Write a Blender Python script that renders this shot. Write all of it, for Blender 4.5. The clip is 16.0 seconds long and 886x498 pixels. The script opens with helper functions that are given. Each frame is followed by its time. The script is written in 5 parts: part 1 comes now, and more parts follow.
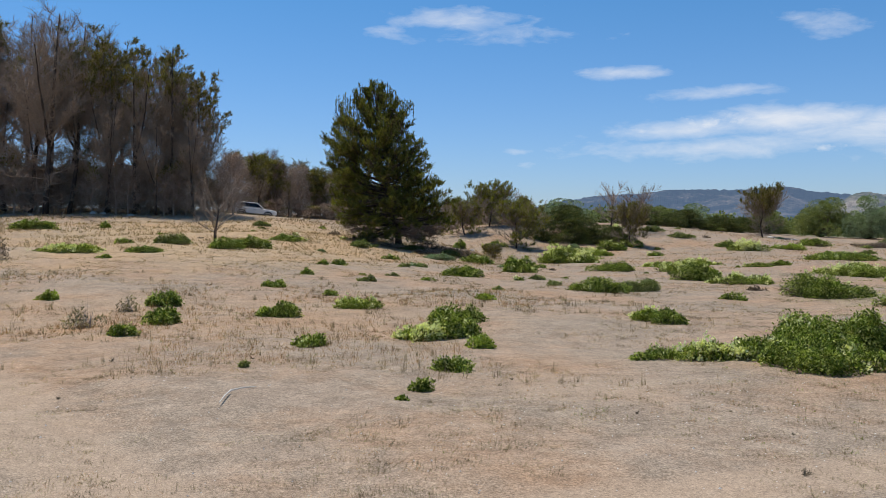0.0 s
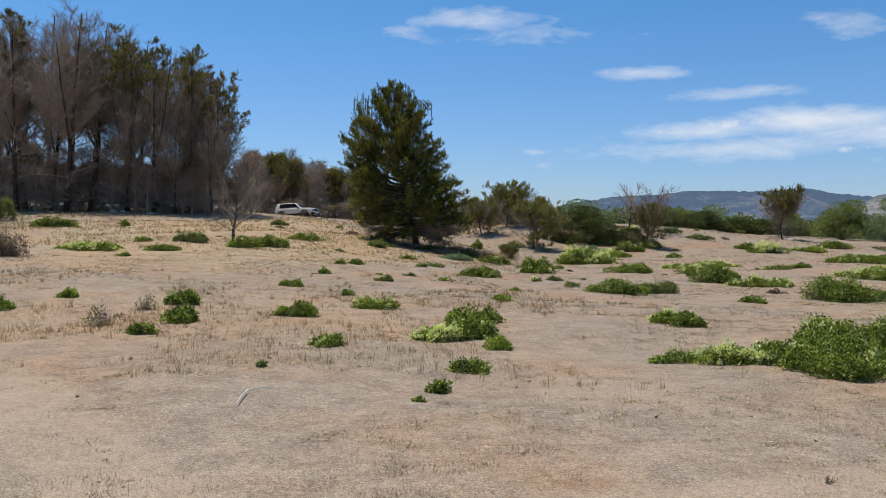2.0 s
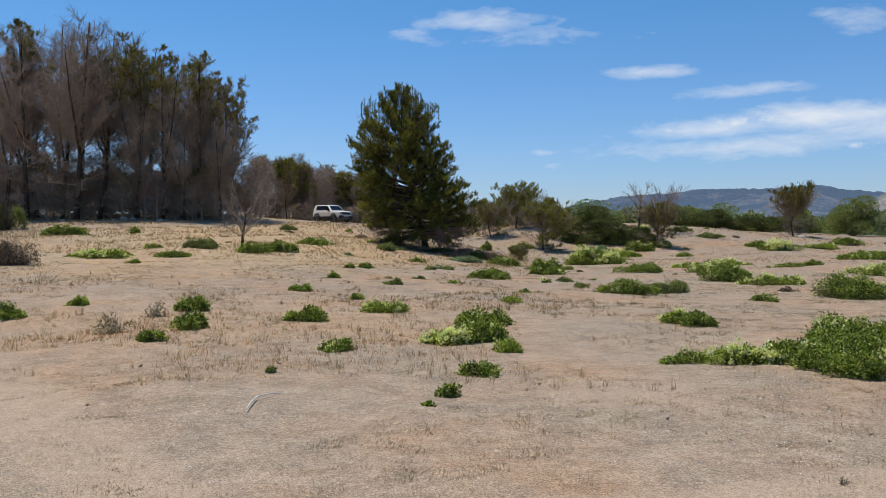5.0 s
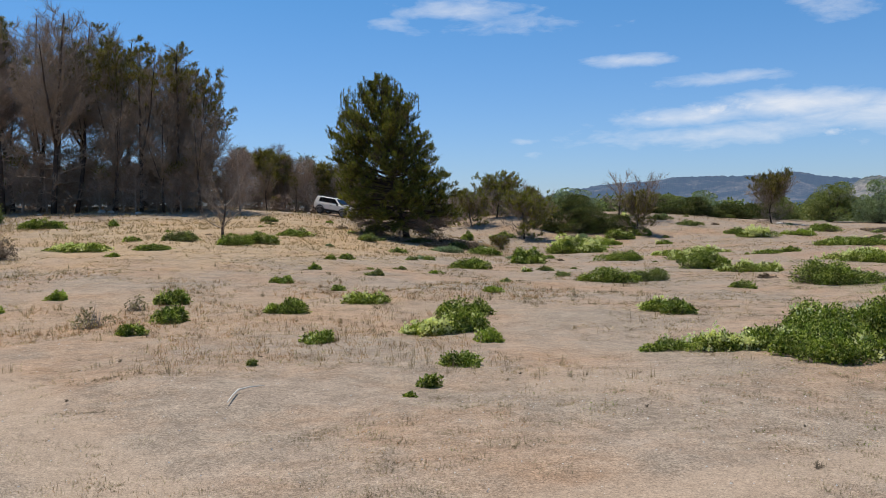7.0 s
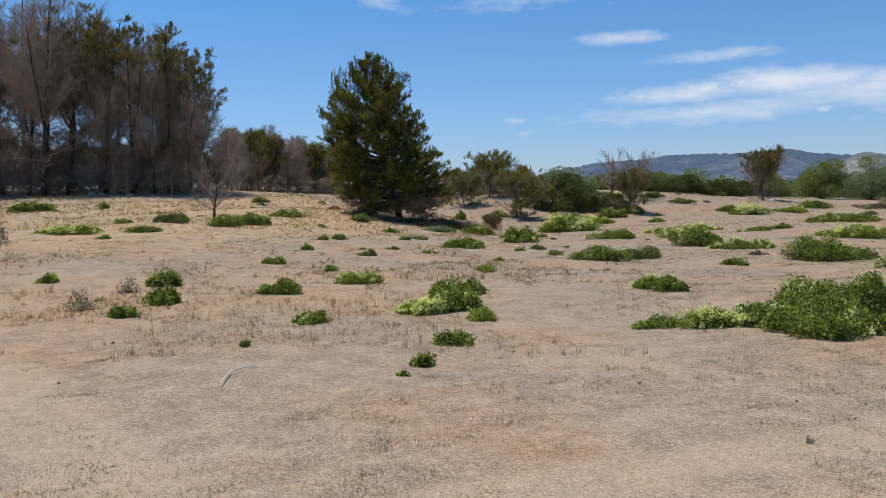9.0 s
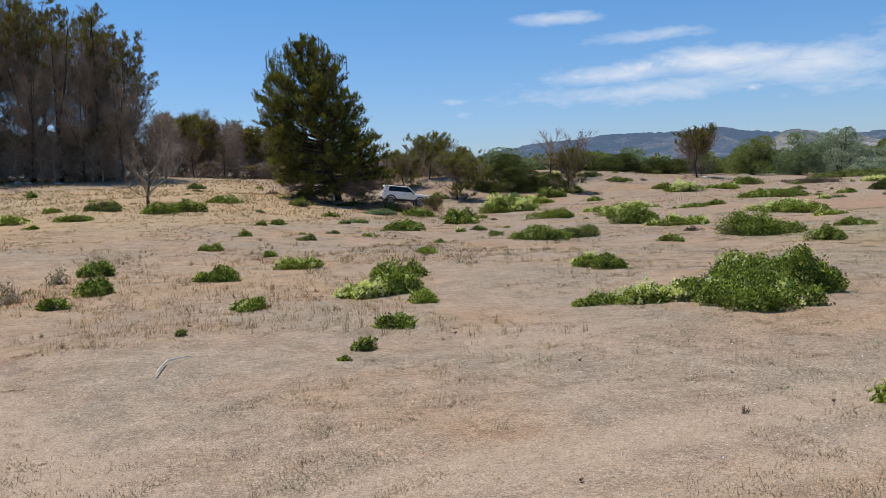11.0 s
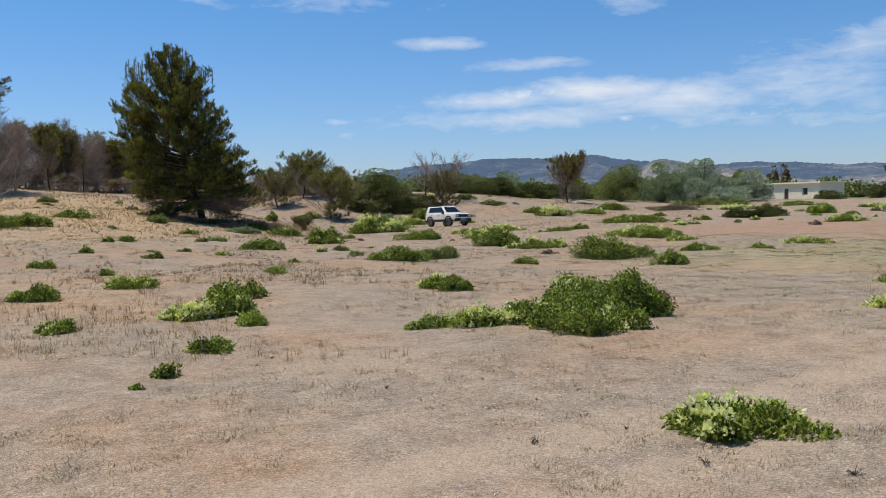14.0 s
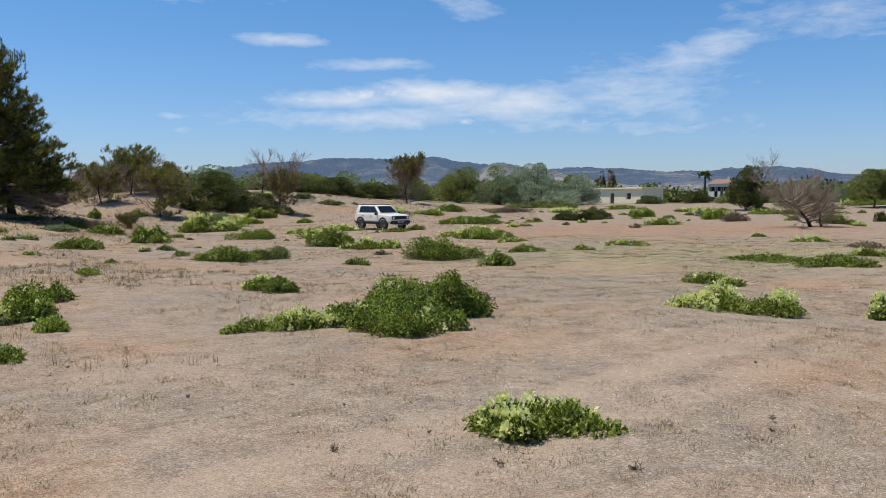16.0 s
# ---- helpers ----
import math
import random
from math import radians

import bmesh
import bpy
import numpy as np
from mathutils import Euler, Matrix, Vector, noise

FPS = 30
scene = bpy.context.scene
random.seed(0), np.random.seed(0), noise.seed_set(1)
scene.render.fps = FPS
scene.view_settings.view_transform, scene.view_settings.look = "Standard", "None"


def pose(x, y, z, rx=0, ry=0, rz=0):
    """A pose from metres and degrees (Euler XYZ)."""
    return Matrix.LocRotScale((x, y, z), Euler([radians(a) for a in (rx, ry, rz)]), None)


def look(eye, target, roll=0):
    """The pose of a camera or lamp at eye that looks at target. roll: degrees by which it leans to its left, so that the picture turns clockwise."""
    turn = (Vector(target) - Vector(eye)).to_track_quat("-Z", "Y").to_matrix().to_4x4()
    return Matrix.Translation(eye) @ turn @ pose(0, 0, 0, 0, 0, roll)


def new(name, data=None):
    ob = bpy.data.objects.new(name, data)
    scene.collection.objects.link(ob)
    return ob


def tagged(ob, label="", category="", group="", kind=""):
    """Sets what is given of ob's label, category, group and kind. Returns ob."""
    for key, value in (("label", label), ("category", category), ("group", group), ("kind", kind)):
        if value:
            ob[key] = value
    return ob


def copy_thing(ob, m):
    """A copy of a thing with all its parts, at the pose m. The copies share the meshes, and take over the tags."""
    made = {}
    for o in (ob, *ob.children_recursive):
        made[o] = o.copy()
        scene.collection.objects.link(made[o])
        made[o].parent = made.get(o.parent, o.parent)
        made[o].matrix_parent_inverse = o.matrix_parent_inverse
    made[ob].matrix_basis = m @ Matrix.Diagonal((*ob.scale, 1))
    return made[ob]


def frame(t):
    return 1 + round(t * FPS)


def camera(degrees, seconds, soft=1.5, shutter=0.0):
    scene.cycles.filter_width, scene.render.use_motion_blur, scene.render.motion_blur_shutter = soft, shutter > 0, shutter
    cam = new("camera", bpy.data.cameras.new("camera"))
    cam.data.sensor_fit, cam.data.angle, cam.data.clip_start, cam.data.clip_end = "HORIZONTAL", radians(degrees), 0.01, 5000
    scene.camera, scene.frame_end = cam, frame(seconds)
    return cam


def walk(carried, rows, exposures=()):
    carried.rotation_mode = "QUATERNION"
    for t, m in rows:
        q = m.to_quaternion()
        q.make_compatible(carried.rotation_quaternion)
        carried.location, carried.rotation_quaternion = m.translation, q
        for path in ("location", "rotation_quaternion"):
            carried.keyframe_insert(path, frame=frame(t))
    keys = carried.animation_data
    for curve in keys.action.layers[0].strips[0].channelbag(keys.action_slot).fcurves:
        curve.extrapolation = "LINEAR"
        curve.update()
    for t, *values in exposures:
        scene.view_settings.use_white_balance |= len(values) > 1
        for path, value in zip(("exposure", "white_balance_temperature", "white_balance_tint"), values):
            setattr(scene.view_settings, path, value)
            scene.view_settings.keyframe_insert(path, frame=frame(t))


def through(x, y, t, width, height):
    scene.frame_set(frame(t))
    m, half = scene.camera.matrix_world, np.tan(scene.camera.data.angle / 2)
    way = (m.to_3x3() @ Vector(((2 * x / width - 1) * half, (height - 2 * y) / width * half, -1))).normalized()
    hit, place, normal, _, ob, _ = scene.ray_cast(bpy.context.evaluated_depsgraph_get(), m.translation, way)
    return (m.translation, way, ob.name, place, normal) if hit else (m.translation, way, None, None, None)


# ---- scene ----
cam = camera(56.14, 16.0, soft=0.6)
PATH = [
    (0.0, pose(0.000, 0.000, 2.040, 88.940, 0.000, -0.000)),
    (0.5, pose(-0.011, 0.012, 2.045, 89.548, -0.098, 0.137)),
    (1.0, pose(-0.011, 0.016, 2.040, 89.977, -0.260, 0.309)),
    (1.5, pose(-0.018, 0.029, 2.050, 89.483, -0.339, 0.629)),
    (2.0, pose(-0.016, 0.044, 2.056, 88.930, -0.369, 1.172)),
    (2.5, pose(-0.007, 0.055, 2.055, 88.865, -0.408, 1.574)),
    (3.0, pose(-0.013, 0.044, 2.057, 88.589, -0.502, 1.969)),
    (3.5, pose(-0.011, 0.051, 2.055, 87.751, -0.515, 2.096)),
    (4.0, pose(0.001, 0.073, 2.066, 88.062, -0.358, 2.291)),
    (4.2, pose(0.004, 0.082, 2.064, 89.080, -0.150, 2.340)),
    (6.5, pose(0.021, 0.069, 2.087, 88.840, 1.326, 1.003)),
    (7.0, pose(0.032, 0.063, 2.086, 88.366, 1.052, 0.539)),
    (7.5, pose(0.039, 0.074, 2.087, 87.812, 1.031, 0.105)),
    (8.0, pose(0.037, 0.062, 2.091, 87.316, 1.285, -0.140)),
    (8.5, pose(0.033, 0.082, 2.086, 87.048, 1.365, -0.143)),
    (8.7, pose(0.040, 0.087, 2.081, 87.095, 1.464, 0.045)),
    (10.8, pose(0.032, 0.146, 2.062, 84.623, 2.845, -2.758)),
    (11.0, pose(0.075, 0.180, 2.057, 85.617, 2.556, -4.062)),
    (11.5, pose(0.265, 0.287, 2.031, 87.566, 2.087, -5.206)),
    (12.0, pose(0.411, 0.412, 1.998, 87.269, 1.262, -7.071)),
    (12.5, pose(0.560, 0.518, 1.988, 86.037, 0.660, -10.589)),
    (13.0, pose(0.658, 0.514, 1.988, 85.714, 0.692, -10.656)),
    (13.5, pose(0.820, 0.520, 1.997, 85.500, 0.719, -10.775)),
    (14.0, pose(0.954, 0.556, 1.989, 86.795, 1.270, -12.150)),
    (14.5, pose(1.069, 0.598, 1.976, 85.798, 1.687, -14.766)),
    (15.0, pose(1.193, 0.597, 1.997, 85.588, 1.474, -16.087)),
    (15.5, pose(1.293, 0.604, 1.995, 85.934, 0.631, -21.213)),
    (16.0, pose(1.310, 0.584, 2.002, 86.644, 0.373, -22.985)),
]
walk(cam, PATH)

# ---- light ----
SUN_AZ, SUN_EL = -58.0, 69.0


def sky_world():
    world = bpy.data.worlds.new("sky")
    scene.world = world
    world.use_nodes = True
    nt = world.node_tree
    nt.nodes.clear()
    N, L = nt.nodes.new, nt.links.new

    def m(op, a, b=None, c=None):
        n = N("ShaderNodeMath")
        n.operation = op
        for i, v in enumerate((a, b, c)):
            if v is None:
                continue
            if isinstance(v, (int, float)):
                n.inputs[i].default_value = v
            else:
                L(v, n.inputs[i])
        return n.outputs[0]

    sky = N("ShaderNodeTexSky")
    sky.sky_type = "NISHITA"
    sky.sun_disc = False
    sky.sun_elevation, sky.sun_rotation = radians(SUN_EL), radians(SUN_AZ)
    sky.air_density, sky.dust_density, sky.ozone_density = 1.0, 0.4, 2.0
    tint = N("ShaderNodeMixRGB")
    tint.blend_type = "MULTIPLY"
    tint.inputs[0].default_value = 1.0
    L(sky.outputs[0], tint.inputs[1])

    co = N("ShaderNodeTexCoord")
    sep = N("ShaderNodeSeparateXYZ")
    L(co.outputs["Generated"], sep.inputs[0])
    x, y, z = sep.outputs
    # clean deep blue above, milky towards the horizon
    milk = N("ShaderNodeValToRGB")
    milk.color_ramp.elements[0].position, milk.color_ramp.elements[0].color = 0.0, (0.84, 0.97, 1.36, 1)
    milk.color_ramp.elements[1].position, milk.color_ramp.elements[1].color = 0.30, (0.49, 1.0, 1.36, 1)
    L(z, milk.inputs[0])
    L(milk.outputs[0], tint.inputs[2])
    az = m("MULTIPLY", m("ARCTAN2", x, y), 57.2958)
    el = m("MULTIPLY", m("ARCSINE", z), 57.2958)
    # wind-drawn noise, wider than high
    flat = N("ShaderNodeCombineXYZ")
    L(m("MULTIPLY", az, 0.30), flat.inputs[0])
    L(m("MULTIPLY", el, 0.95), flat.inputs[1])
    fine = N("ShaderNodeTexNoise")
    fine.inputs["Scale"].default_value, fine.inputs["Detail"].default_value, fine.inputs["Roughness"].default_value = 1.5, 9, 0.62
    fine.inputs["Distortion"].default_value = 0.35
    L(flat.outputs[0], fine.inputs["Vector"])
    big = N("ShaderNodeTexNoise")
    big.inputs["Scale"].default_value, big.inputs["Detail"].default_value = 0.55, 4
    L(flat.outputs[0], big.inputs["Vector"])

    def puff(az0, el0, wide, high, dense, lean=0.0):
        a = m("DIVIDE", m("SUBTRACT", az, az0), wide)
        e = m("SUBTRACT", m("SUBTRACT", el, el0), m("MULTIPLY", m("SUBTRACT", az, az0), lean))
        e = m("DIVIDE", e, high)
        return m("MULTIPLY", m("EXPONENT", m("MULTIPLY", m("ADD", m("MULTIPLY", a, a), m("MULTIPLY", e, e)), -1.0)), dense)

    def widest(rows):
        mask = None
        for p in rows:
            q = puff(*p)
            mask = q if mask is None else m("MAXIMUM", mask, q)
        return mask

    n = m("ADD", m("MULTIPLY", fine.outputs[0], 1.15), m("MULTIPLY", big.outputs[0], 0.9))
    cover = m("SUBTRACT", m("ADD", n, m("MULTIPLY", widest(CLOUDS), 0.95)), 1.34)
    cover = m("MINIMUM", m("MAXIMUM", m("MULTIPLY", cover, 0.72), 0.0), 0.85)
    # heaped tops, rounder and crisper than the veils
    heap = N("ShaderNodeCombineXYZ")
    L(m("MULTIPLY", az, 0.62), heap.inputs[0])
    L(m("MULTIPLY", el, 0.95), heap.inputs[1])
    curd = N("ShaderNodeTexNoise")
    curd.inputs["Scale"].default_value, curd.inputs["Detail"].default_value, curd.inputs["Roughness"].default_value = 1.3, 7, 0.58
    L(heap.outputs[0], curd.inputs["Vector"])
    tops = m("SUBTRACT", m("ADD", m("MULTIPLY", curd.outputs[0], 1.7), m("MULTIPLY", widest(HEAPS), 0.75)), 1.20)
    tops = m("MINIMUM", m("MAXIMUM", m("MULTIPLY", tops, 1.15), 0.0), 0.88)
    cover = m("MAXIMUM", cover, tops)
    cover = m("MULTIPLY", cover, m("GREATER_THAN", z, 0.0))
    mix = N("ShaderNodeMixRGB")
    L(cover, mix.inputs[0])
    L(tint.outputs[0], mix.inputs[1])
    mix.inputs[2].default_value = (9.4, 9.6, 10.0, 1)
    bg = N("ShaderNodeBackground")
    bg.inputs["Strength"].default_value = 0.091
    L(mix.outputs[0], bg.inputs[0])
    out = N("ShaderNodeOutputWorld")
    L(bg.outputs[0], out.inputs[0])


# drawn-out banks: azimuth, elevation, half width, half height (degrees), density, lean
CLOUDS = [
    (1.0, 14.3, 6.0, 0.8, 0.85, -0.03), (5.0, 13.3, 6.5, 0.8, 0.6, 0.0), (-4.0, 13.6, 2.0, 0.5, 0.6, 0.0),
    (12.3, 10.7, 3.6, 0.45, 1.0, -0.02), (18.5, 9.2, 4.5, 0.45, 0.75, 0.02),
    (25.0, 12.8, 3.0, 0.9, 0.85, -0.10), (16.0, 6.9, 5.0, 0.8, 1.2, 0.05),
    (23.0, 7.2, 5.5, 0.85, 1.4, -0.02), (18.0, 5.6, 9.0, 0.9, 0.9, 0.0), (28.0, 6.5, 6.5, 1.2, 1.2, 0.0),
    (35.0, 7.0, 8.0, 1.9, 0.85, 0.02), (40.5, 9.7, 6.5, 1.6, 0.85, 0.30),
    (5.0, 5.6, 1.4, 0.3, 0.75, 0.0), (5.6, 4.7, 0.9, 0.25, 0.6, 0.0),
    (49.0, 11.0, 5.0, 1.8, 0.65, 0.1), (33.0, 5.0, 11.0, 0.9, 0.5, 0.0),
    (-45.0, 14.0, 12.0, 2.0, 0.7, 0.1), (95.0, 16.0, 18.0, 3.0, 0.7, 0.0), (170.0, 18.0, 30.0, 3.0, 0.7, 0.0),
]
# heaped tops along the main bank
HEAPS = [(14.0, 6.9, 2.4, 0.35, 0.9, 0.0), (17.2, 7.1, 1.7, 0.6, 1.15, 0.0), (19.6, 7.3, 1.5, 0.6, 1.15, 0.0), (22.2, 6.9, 2.0, 0.5, 1.0, 0.0),
         (26.0, 6.8, 2.2, 0.4, 0.9, 0.0), (30.5, 6.5, 2.6, 0.45, 0.8, 0.0), (24.5, 5.4, 4.0, 0.4, 0.65, 0.0), (34.0, 5.2, 2.5, 0.4, 0.6, 0.0)]
sky_world()

sun = new("sun", bpy.data.lights.new("sun", "SUN"))
sun.data.energy, sun.data.angle, sun.data.color = 4.25, radians(0.53), (1.0, 0.935, 0.83)
_d = Vector((math.sin(radians(SUN_AZ)) * math.cos(radians(SUN_EL)), math.cos(radians(SUN_AZ)) * math.cos(radians(SUN_EL)), math.sin(radians(SUN_EL))))
sun.matrix_world = look(_d * 100, (0, 0, 0))
scene.view_settings.exposure = 0.0

# ---- materials ----
class Nodes:
    """A material's node tree with short hands for the nodes used here."""

    def __init__(self, name):
        self.mat = bpy.data.materials.new(name)
        self.mat.use_nodes = True
        self.nt = self.mat.node_tree
        self.bsdf = self.nt.nodes["Principled BSDF"]
        self.out = self.nt.nodes["Material Output"]

    def n(self, kind, **inputs):
        node = self.nt.nodes.new(kind)
        for k, v in inputs.items():
            self.put(node.inputs[k.replace("_", " ")], v)
        return node

    def put(self, socket, v):
        if isinstance(v, bpy.types.NodeSocket):
            self.nt.links.new(v, socket)
        elif isinstance(v, tuple) and len(v) == 3 and socket.type == "RGBA":
            socket.default_value = (*v, 1)
        else:
            socket.default_value = v

    def noise(self, scale, detail=4, rough=0.6, vector=None):
        node = self.n("ShaderNodeTexNoise", Scale=scale, Detail=detail, Roughness=rough)
        self.nt.links.new(vector or self.pos(), node.inputs["Vector"])
        return node.outputs[0]

    def pos(self):
        return self.n("ShaderNodeNewGeometry").outputs["Position"]

    def obj(self):
        return self.n("ShaderNodeTexCoord").outputs["Object"]

    def island(self):
        return self.n("ShaderNodeNewGeometry").outputs["Random Per Island"]

    def random(self):
        return self.n("ShaderNodeObjectInfo").outputs["Random"]

    def steps(self, fac, *stops):
        node = self.n("ShaderNodeValToRGB")
        el = node.color_ramp.elements
        while len(el) < len(stops):
            el.new(0.5)
        for e, (p, c) in zip(el, stops):
            e.position = p
            e.color = (*c, 1) if isinstance(c, tuple) else (c, c, c, 1)
        self.put(node.inputs[0], fac)
        return node.outputs[0]

    def mix(self, fac, a, b, kind="MIX"):
        node = self.n("ShaderNodeMixRGB")
        node.blend_type = kind
        for s, v in zip(node.inputs, (fac, a, b)):
            self.put(s, v)
        return node.outputs[0]

    def math(self, op, a, b=0.0):
        node = self.n("ShaderNodeMath")
        node.operation = op
        self.put(node.inputs[0], a)
        self.put(node.inputs[1], b)
        return node.outputs[0]

    def bump(self, height, strength, distance):
        node = self.n("ShaderNodeBump", Height=height, Strength=strength, Distance=distance)
        self.put(self.bsdf.inputs["Normal"], node.outputs[0])

    def set(self, **inputs):
        for k, v in inputs.items():
            self.put(self.bsdf.inputs[k.replace("_", " ")], v)
        return self.mat


def leaf_material(name, dark, mid, light, through=0.25, rough=0.5, dead=None, clump=1.6, top=1.5, floor=0.5):
    m = Nodes(name)
    r = m.island()
    stops = [(0.0, dark), (0.5, mid), (0.96, light)]
    if dead:
        stops += [(0.97, dead)]
    c = m.steps(r, *stops)
    patch = m.steps(m.noise(clump, 4, 0.65), (0.36, floor), (0.5, 1.0), (0.66, top))
    c = m.mix(1.0, c, patch, "MULTIPLY")
    m.set(Base_Color=c, Roughness=rough, Specular_IOR_Level=0.22)
    tr = m.n("ShaderNodeBsdfTranslucent", Color=m.mix(1.0, c, (1.1, 1.25, 0.5), "MULTIPLY"))
    mx = m.n("ShaderNodeMixShader", Fac=through)
    m.nt.links.new(m.bsdf.outputs[0], mx.inputs[1])
    m.nt.links.new(tr.outputs[0], mx.inputs[2])
    m.nt.links.new(mx.outputs[0], m.out.inputs[0])
    return m.mat


def bark_material(name, dark, light):
    m = Nodes(name)
    f = m.noise(6, 6, 0.7)
    return_c = m.steps(f, (0.3, dark), (0.7, light))
    m.bump(m.noise(22, 5, 0.7), 0.6, 0.03)
    return m.set(Base_Color=return_c, Roughness=0.9, Specular_IOR_Level=0.15)


def plain_material(name, color, rough=0.5, metal=0.0, vary=0.12, scale=9.0, **more):
    m = Nodes(name)
    f = m.steps(m.noise(scale, 5, 0.65, m.obj()), (0.3, 1 - vary), (0.7, 1.0))
    c = m.mix(1.0, color, f, "MULTIPLY")
    return m.set(Base_Color=c, Roughness=rough, Metallic=metal, **more)


def ground_material():
    m = Nodes("sandy_soil")
    p = m.pos()
    sand = m.steps(m.noise(0.55, 6, 0.6, p), (0.30, (0.345, 0.257, 0.183)), (0.55, (0.39, 0.290, 0.210)), (0.75, (0.45, 0.337, 0.252)))
    # litter and lichen lying on the sand, grey and finely broken
    litter = m.steps(m.noise(34, 7, 0.75, p), (0.36, (0.175, 0.137, 0.097)), (0.50, (0.305, 0.242, 0.178)), (0.64, (0.44, 0.36, 0.272)))
    tone = m.steps(m.noise(1.6, 7, 0.75, p), (0.36, 0.76), (0.5, 0.96), (0.64, 1.12))
    where = m.steps(m.math("ADD", m.math("MULTIPLY", m.noise(0.30, 5, 0.65, p), 0.75), m.math("MULTIPLY", m.noise(2.3, 5, 0.7, p), 0.35)), (0.36, 0.25), (0.64, 0.88))
    c = m.mix(where, sand, litter)
    rust = m.steps(m.math("ADD", m.noise(0.21, 4, 0.6, p), m.math("MULTIPLY", m.noise(3.1, 4, 0.7, p), 0.25)), (0.57, 0.0), (0.80, 0.5))
    c = m.mix(rust, c, (0.43, 0.235, 0.115))
    sep = m.n("ShaderNodeSeparateXYZ", Vector=p)
    x, y = sep.outputs[0], sep.outputs[1]

    def patch(x0, y0, rx, ry, lo=0.5, hi=1.3):
        a = m.math("POWER", m.math("DIVIDE", m.math("SUBTRACT", x, x0), rx), 2.0)
        b = m.math("POWER", m.math("DIVIDE", m.math("SUBTRACT", y, y0), ry), 2.0)
        d = m.math("ADD", m.math("ADD", a, b), m.math("MULTIPLY", m.math("SUBTRACT", m.noise(0.7, 4, 0.7, p), 0.5), 1.6))
        return m.steps(d, (lo, 1.0), (min(0.99, hi * 0.75), 0.0))

    green = m.mix(m.steps(m.noise(9, 6, 0.7, p), (0.3, 0.0), (0.7, 1.0)), (0.22, 0.20, 0.095), (0.42, 0.36, 0.21))
    c = m.mix(m.math("MULTIPLY", patch(21, 24, 10, 8, 0.2, 1.3), 0.55), c, green)
    red = m.mix(m.steps(m.noise(7, 6, 0.7, p), (0.3, 0.0), (0.7, 1.0)), (0.30, 0.165, 0.10), (0.45, 0.28, 0.175))
    c = m.mix(m.math("MULTIPLY", patch(36, 46, 20, 14, 0.2, 1.3), 0.6), c, red)
    straw = m.mix(m.steps(m.noise(8, 6, 0.7, p), (0.3, 0.0), (0.7, 1.0)), (0.44, 0.28, 0.13), (0.60, 0.43, 0.235))
    c = m.mix(m.math("MULTIPLY", patch(-13, 52, 15, 26, 0.2, 1.3), 0.5), c, straw)
    tan = m.mix(m.steps(m.noise(8, 6, 0.7, p), (0.3, 0.0), (0.7, 1.0)), (0.42, 0.245, 0.13), (0.56, 0.37, 0.215))
    c = m.mix(m.math("MULTIPLY", patch(-6, 20, 9, 6, 0.1, 1.3), 0.32), c, tan)
    grain = m.steps(m.noise(48, 6, 0.85, p), (0.36, 0.42), (0.49, 0.93), (0.62, 1.40))
    mid = m.steps(m.noise(11, 6, 0.8, p), (0.36, 0.76), (0.5, 1.0), (0.64, 1.18))
    c = m.mix(1.0, c, mid, "MULTIPLY")
    c = m.mix(1.0, c, grain, "MULTIPLY")
    c = m.mix(1.0, c, tone, "MULTIPLY")
    # worn bare sand of the wheel tracks
    bare = m.mix(m.noise(14, 6, 0.75, p), (0.36, 0.265, 0.182), (0.47, 0.352, 0.25))
    bare = m.mix(0.75, bare, grain, "MULTIPLY")
    bare = m.mix(0.6, bare, mid, "MULTIPLY")

    def lane(ax, by, c0, wide, share, colour):
        d = m.math("ADD", m.math("ADD", m.math("MULTIPLY", x, ax), m.math("MULTIPLY", y, by)), -c0)
        d = m.math("ADD", m.math("ABSOLUTE", d), m.math("MULTIPLY", m.math("SUBTRACT", m.noise(1.2, 5, 0.7, p), 0.5), 0.9))
        near = m.steps(m.math("DIVIDE", m.math("SQRT", m.math("ADD", m.math("POWER", x, 2.0), m.math("POWER", y, 2.0))), 20), (0.6, 1.0), (0.85, 0.0))
        return m.math("MULTIPLY", m.math("MULTIPLY", m.steps(d, (wide * 0.5, 1.0), (wide, 0.0)), near), share)

    c = m.mix(lane(0.8, 0.6, 1.75, 0.75, 0.7, bare), c, bare)
    c = m.mix(lane(0.8, 0.6, 0.3, 0.8, 0.5, bare), c, bare)
    c = m.mix(lane(-0.37, 0.93, 5.25, 0.5, 0.65, bare), c, bare)
    c = m.mix(lane(-0.37, 0.93, 4.2, 0.35, 0.5, bare), c, bare)
    c = m.mix(m.math("MULTIPLY", patch(1.9, 11.2, 1.7, 1.5, 0.1, 1.3), 0.5), c, bare)
    # tilled and overgrown land beyond the field
    away = m.math("SQRT", m.math("ADD", m.math("POWER", x, 2.0), m.math("POWER", y, 2.0)))
    away = m.steps(m.math("DIVIDE", m.math("ADD", away, m.math("MULTIPLY", m.noise(0.03, 4, 0.6, p), 60)), 400), (0.42, 0.0), (0.52, 1.0))
    scrub = m.steps(m.noise(0.05, 6, 0.7, p), (0.35, (0.055, 0.075, 0.03)), (0.55, (0.13, 0.135, 0.06)), (0.72, (0.26, 0.22, 0.12)))
    c = m.mix(away, c, scrub)
    h = m.math("ADD", m.noise(3.5, 7, 0.72, p), m.math("MULTIPLY", m.noise(30, 5, 0.7, p), 0.35))
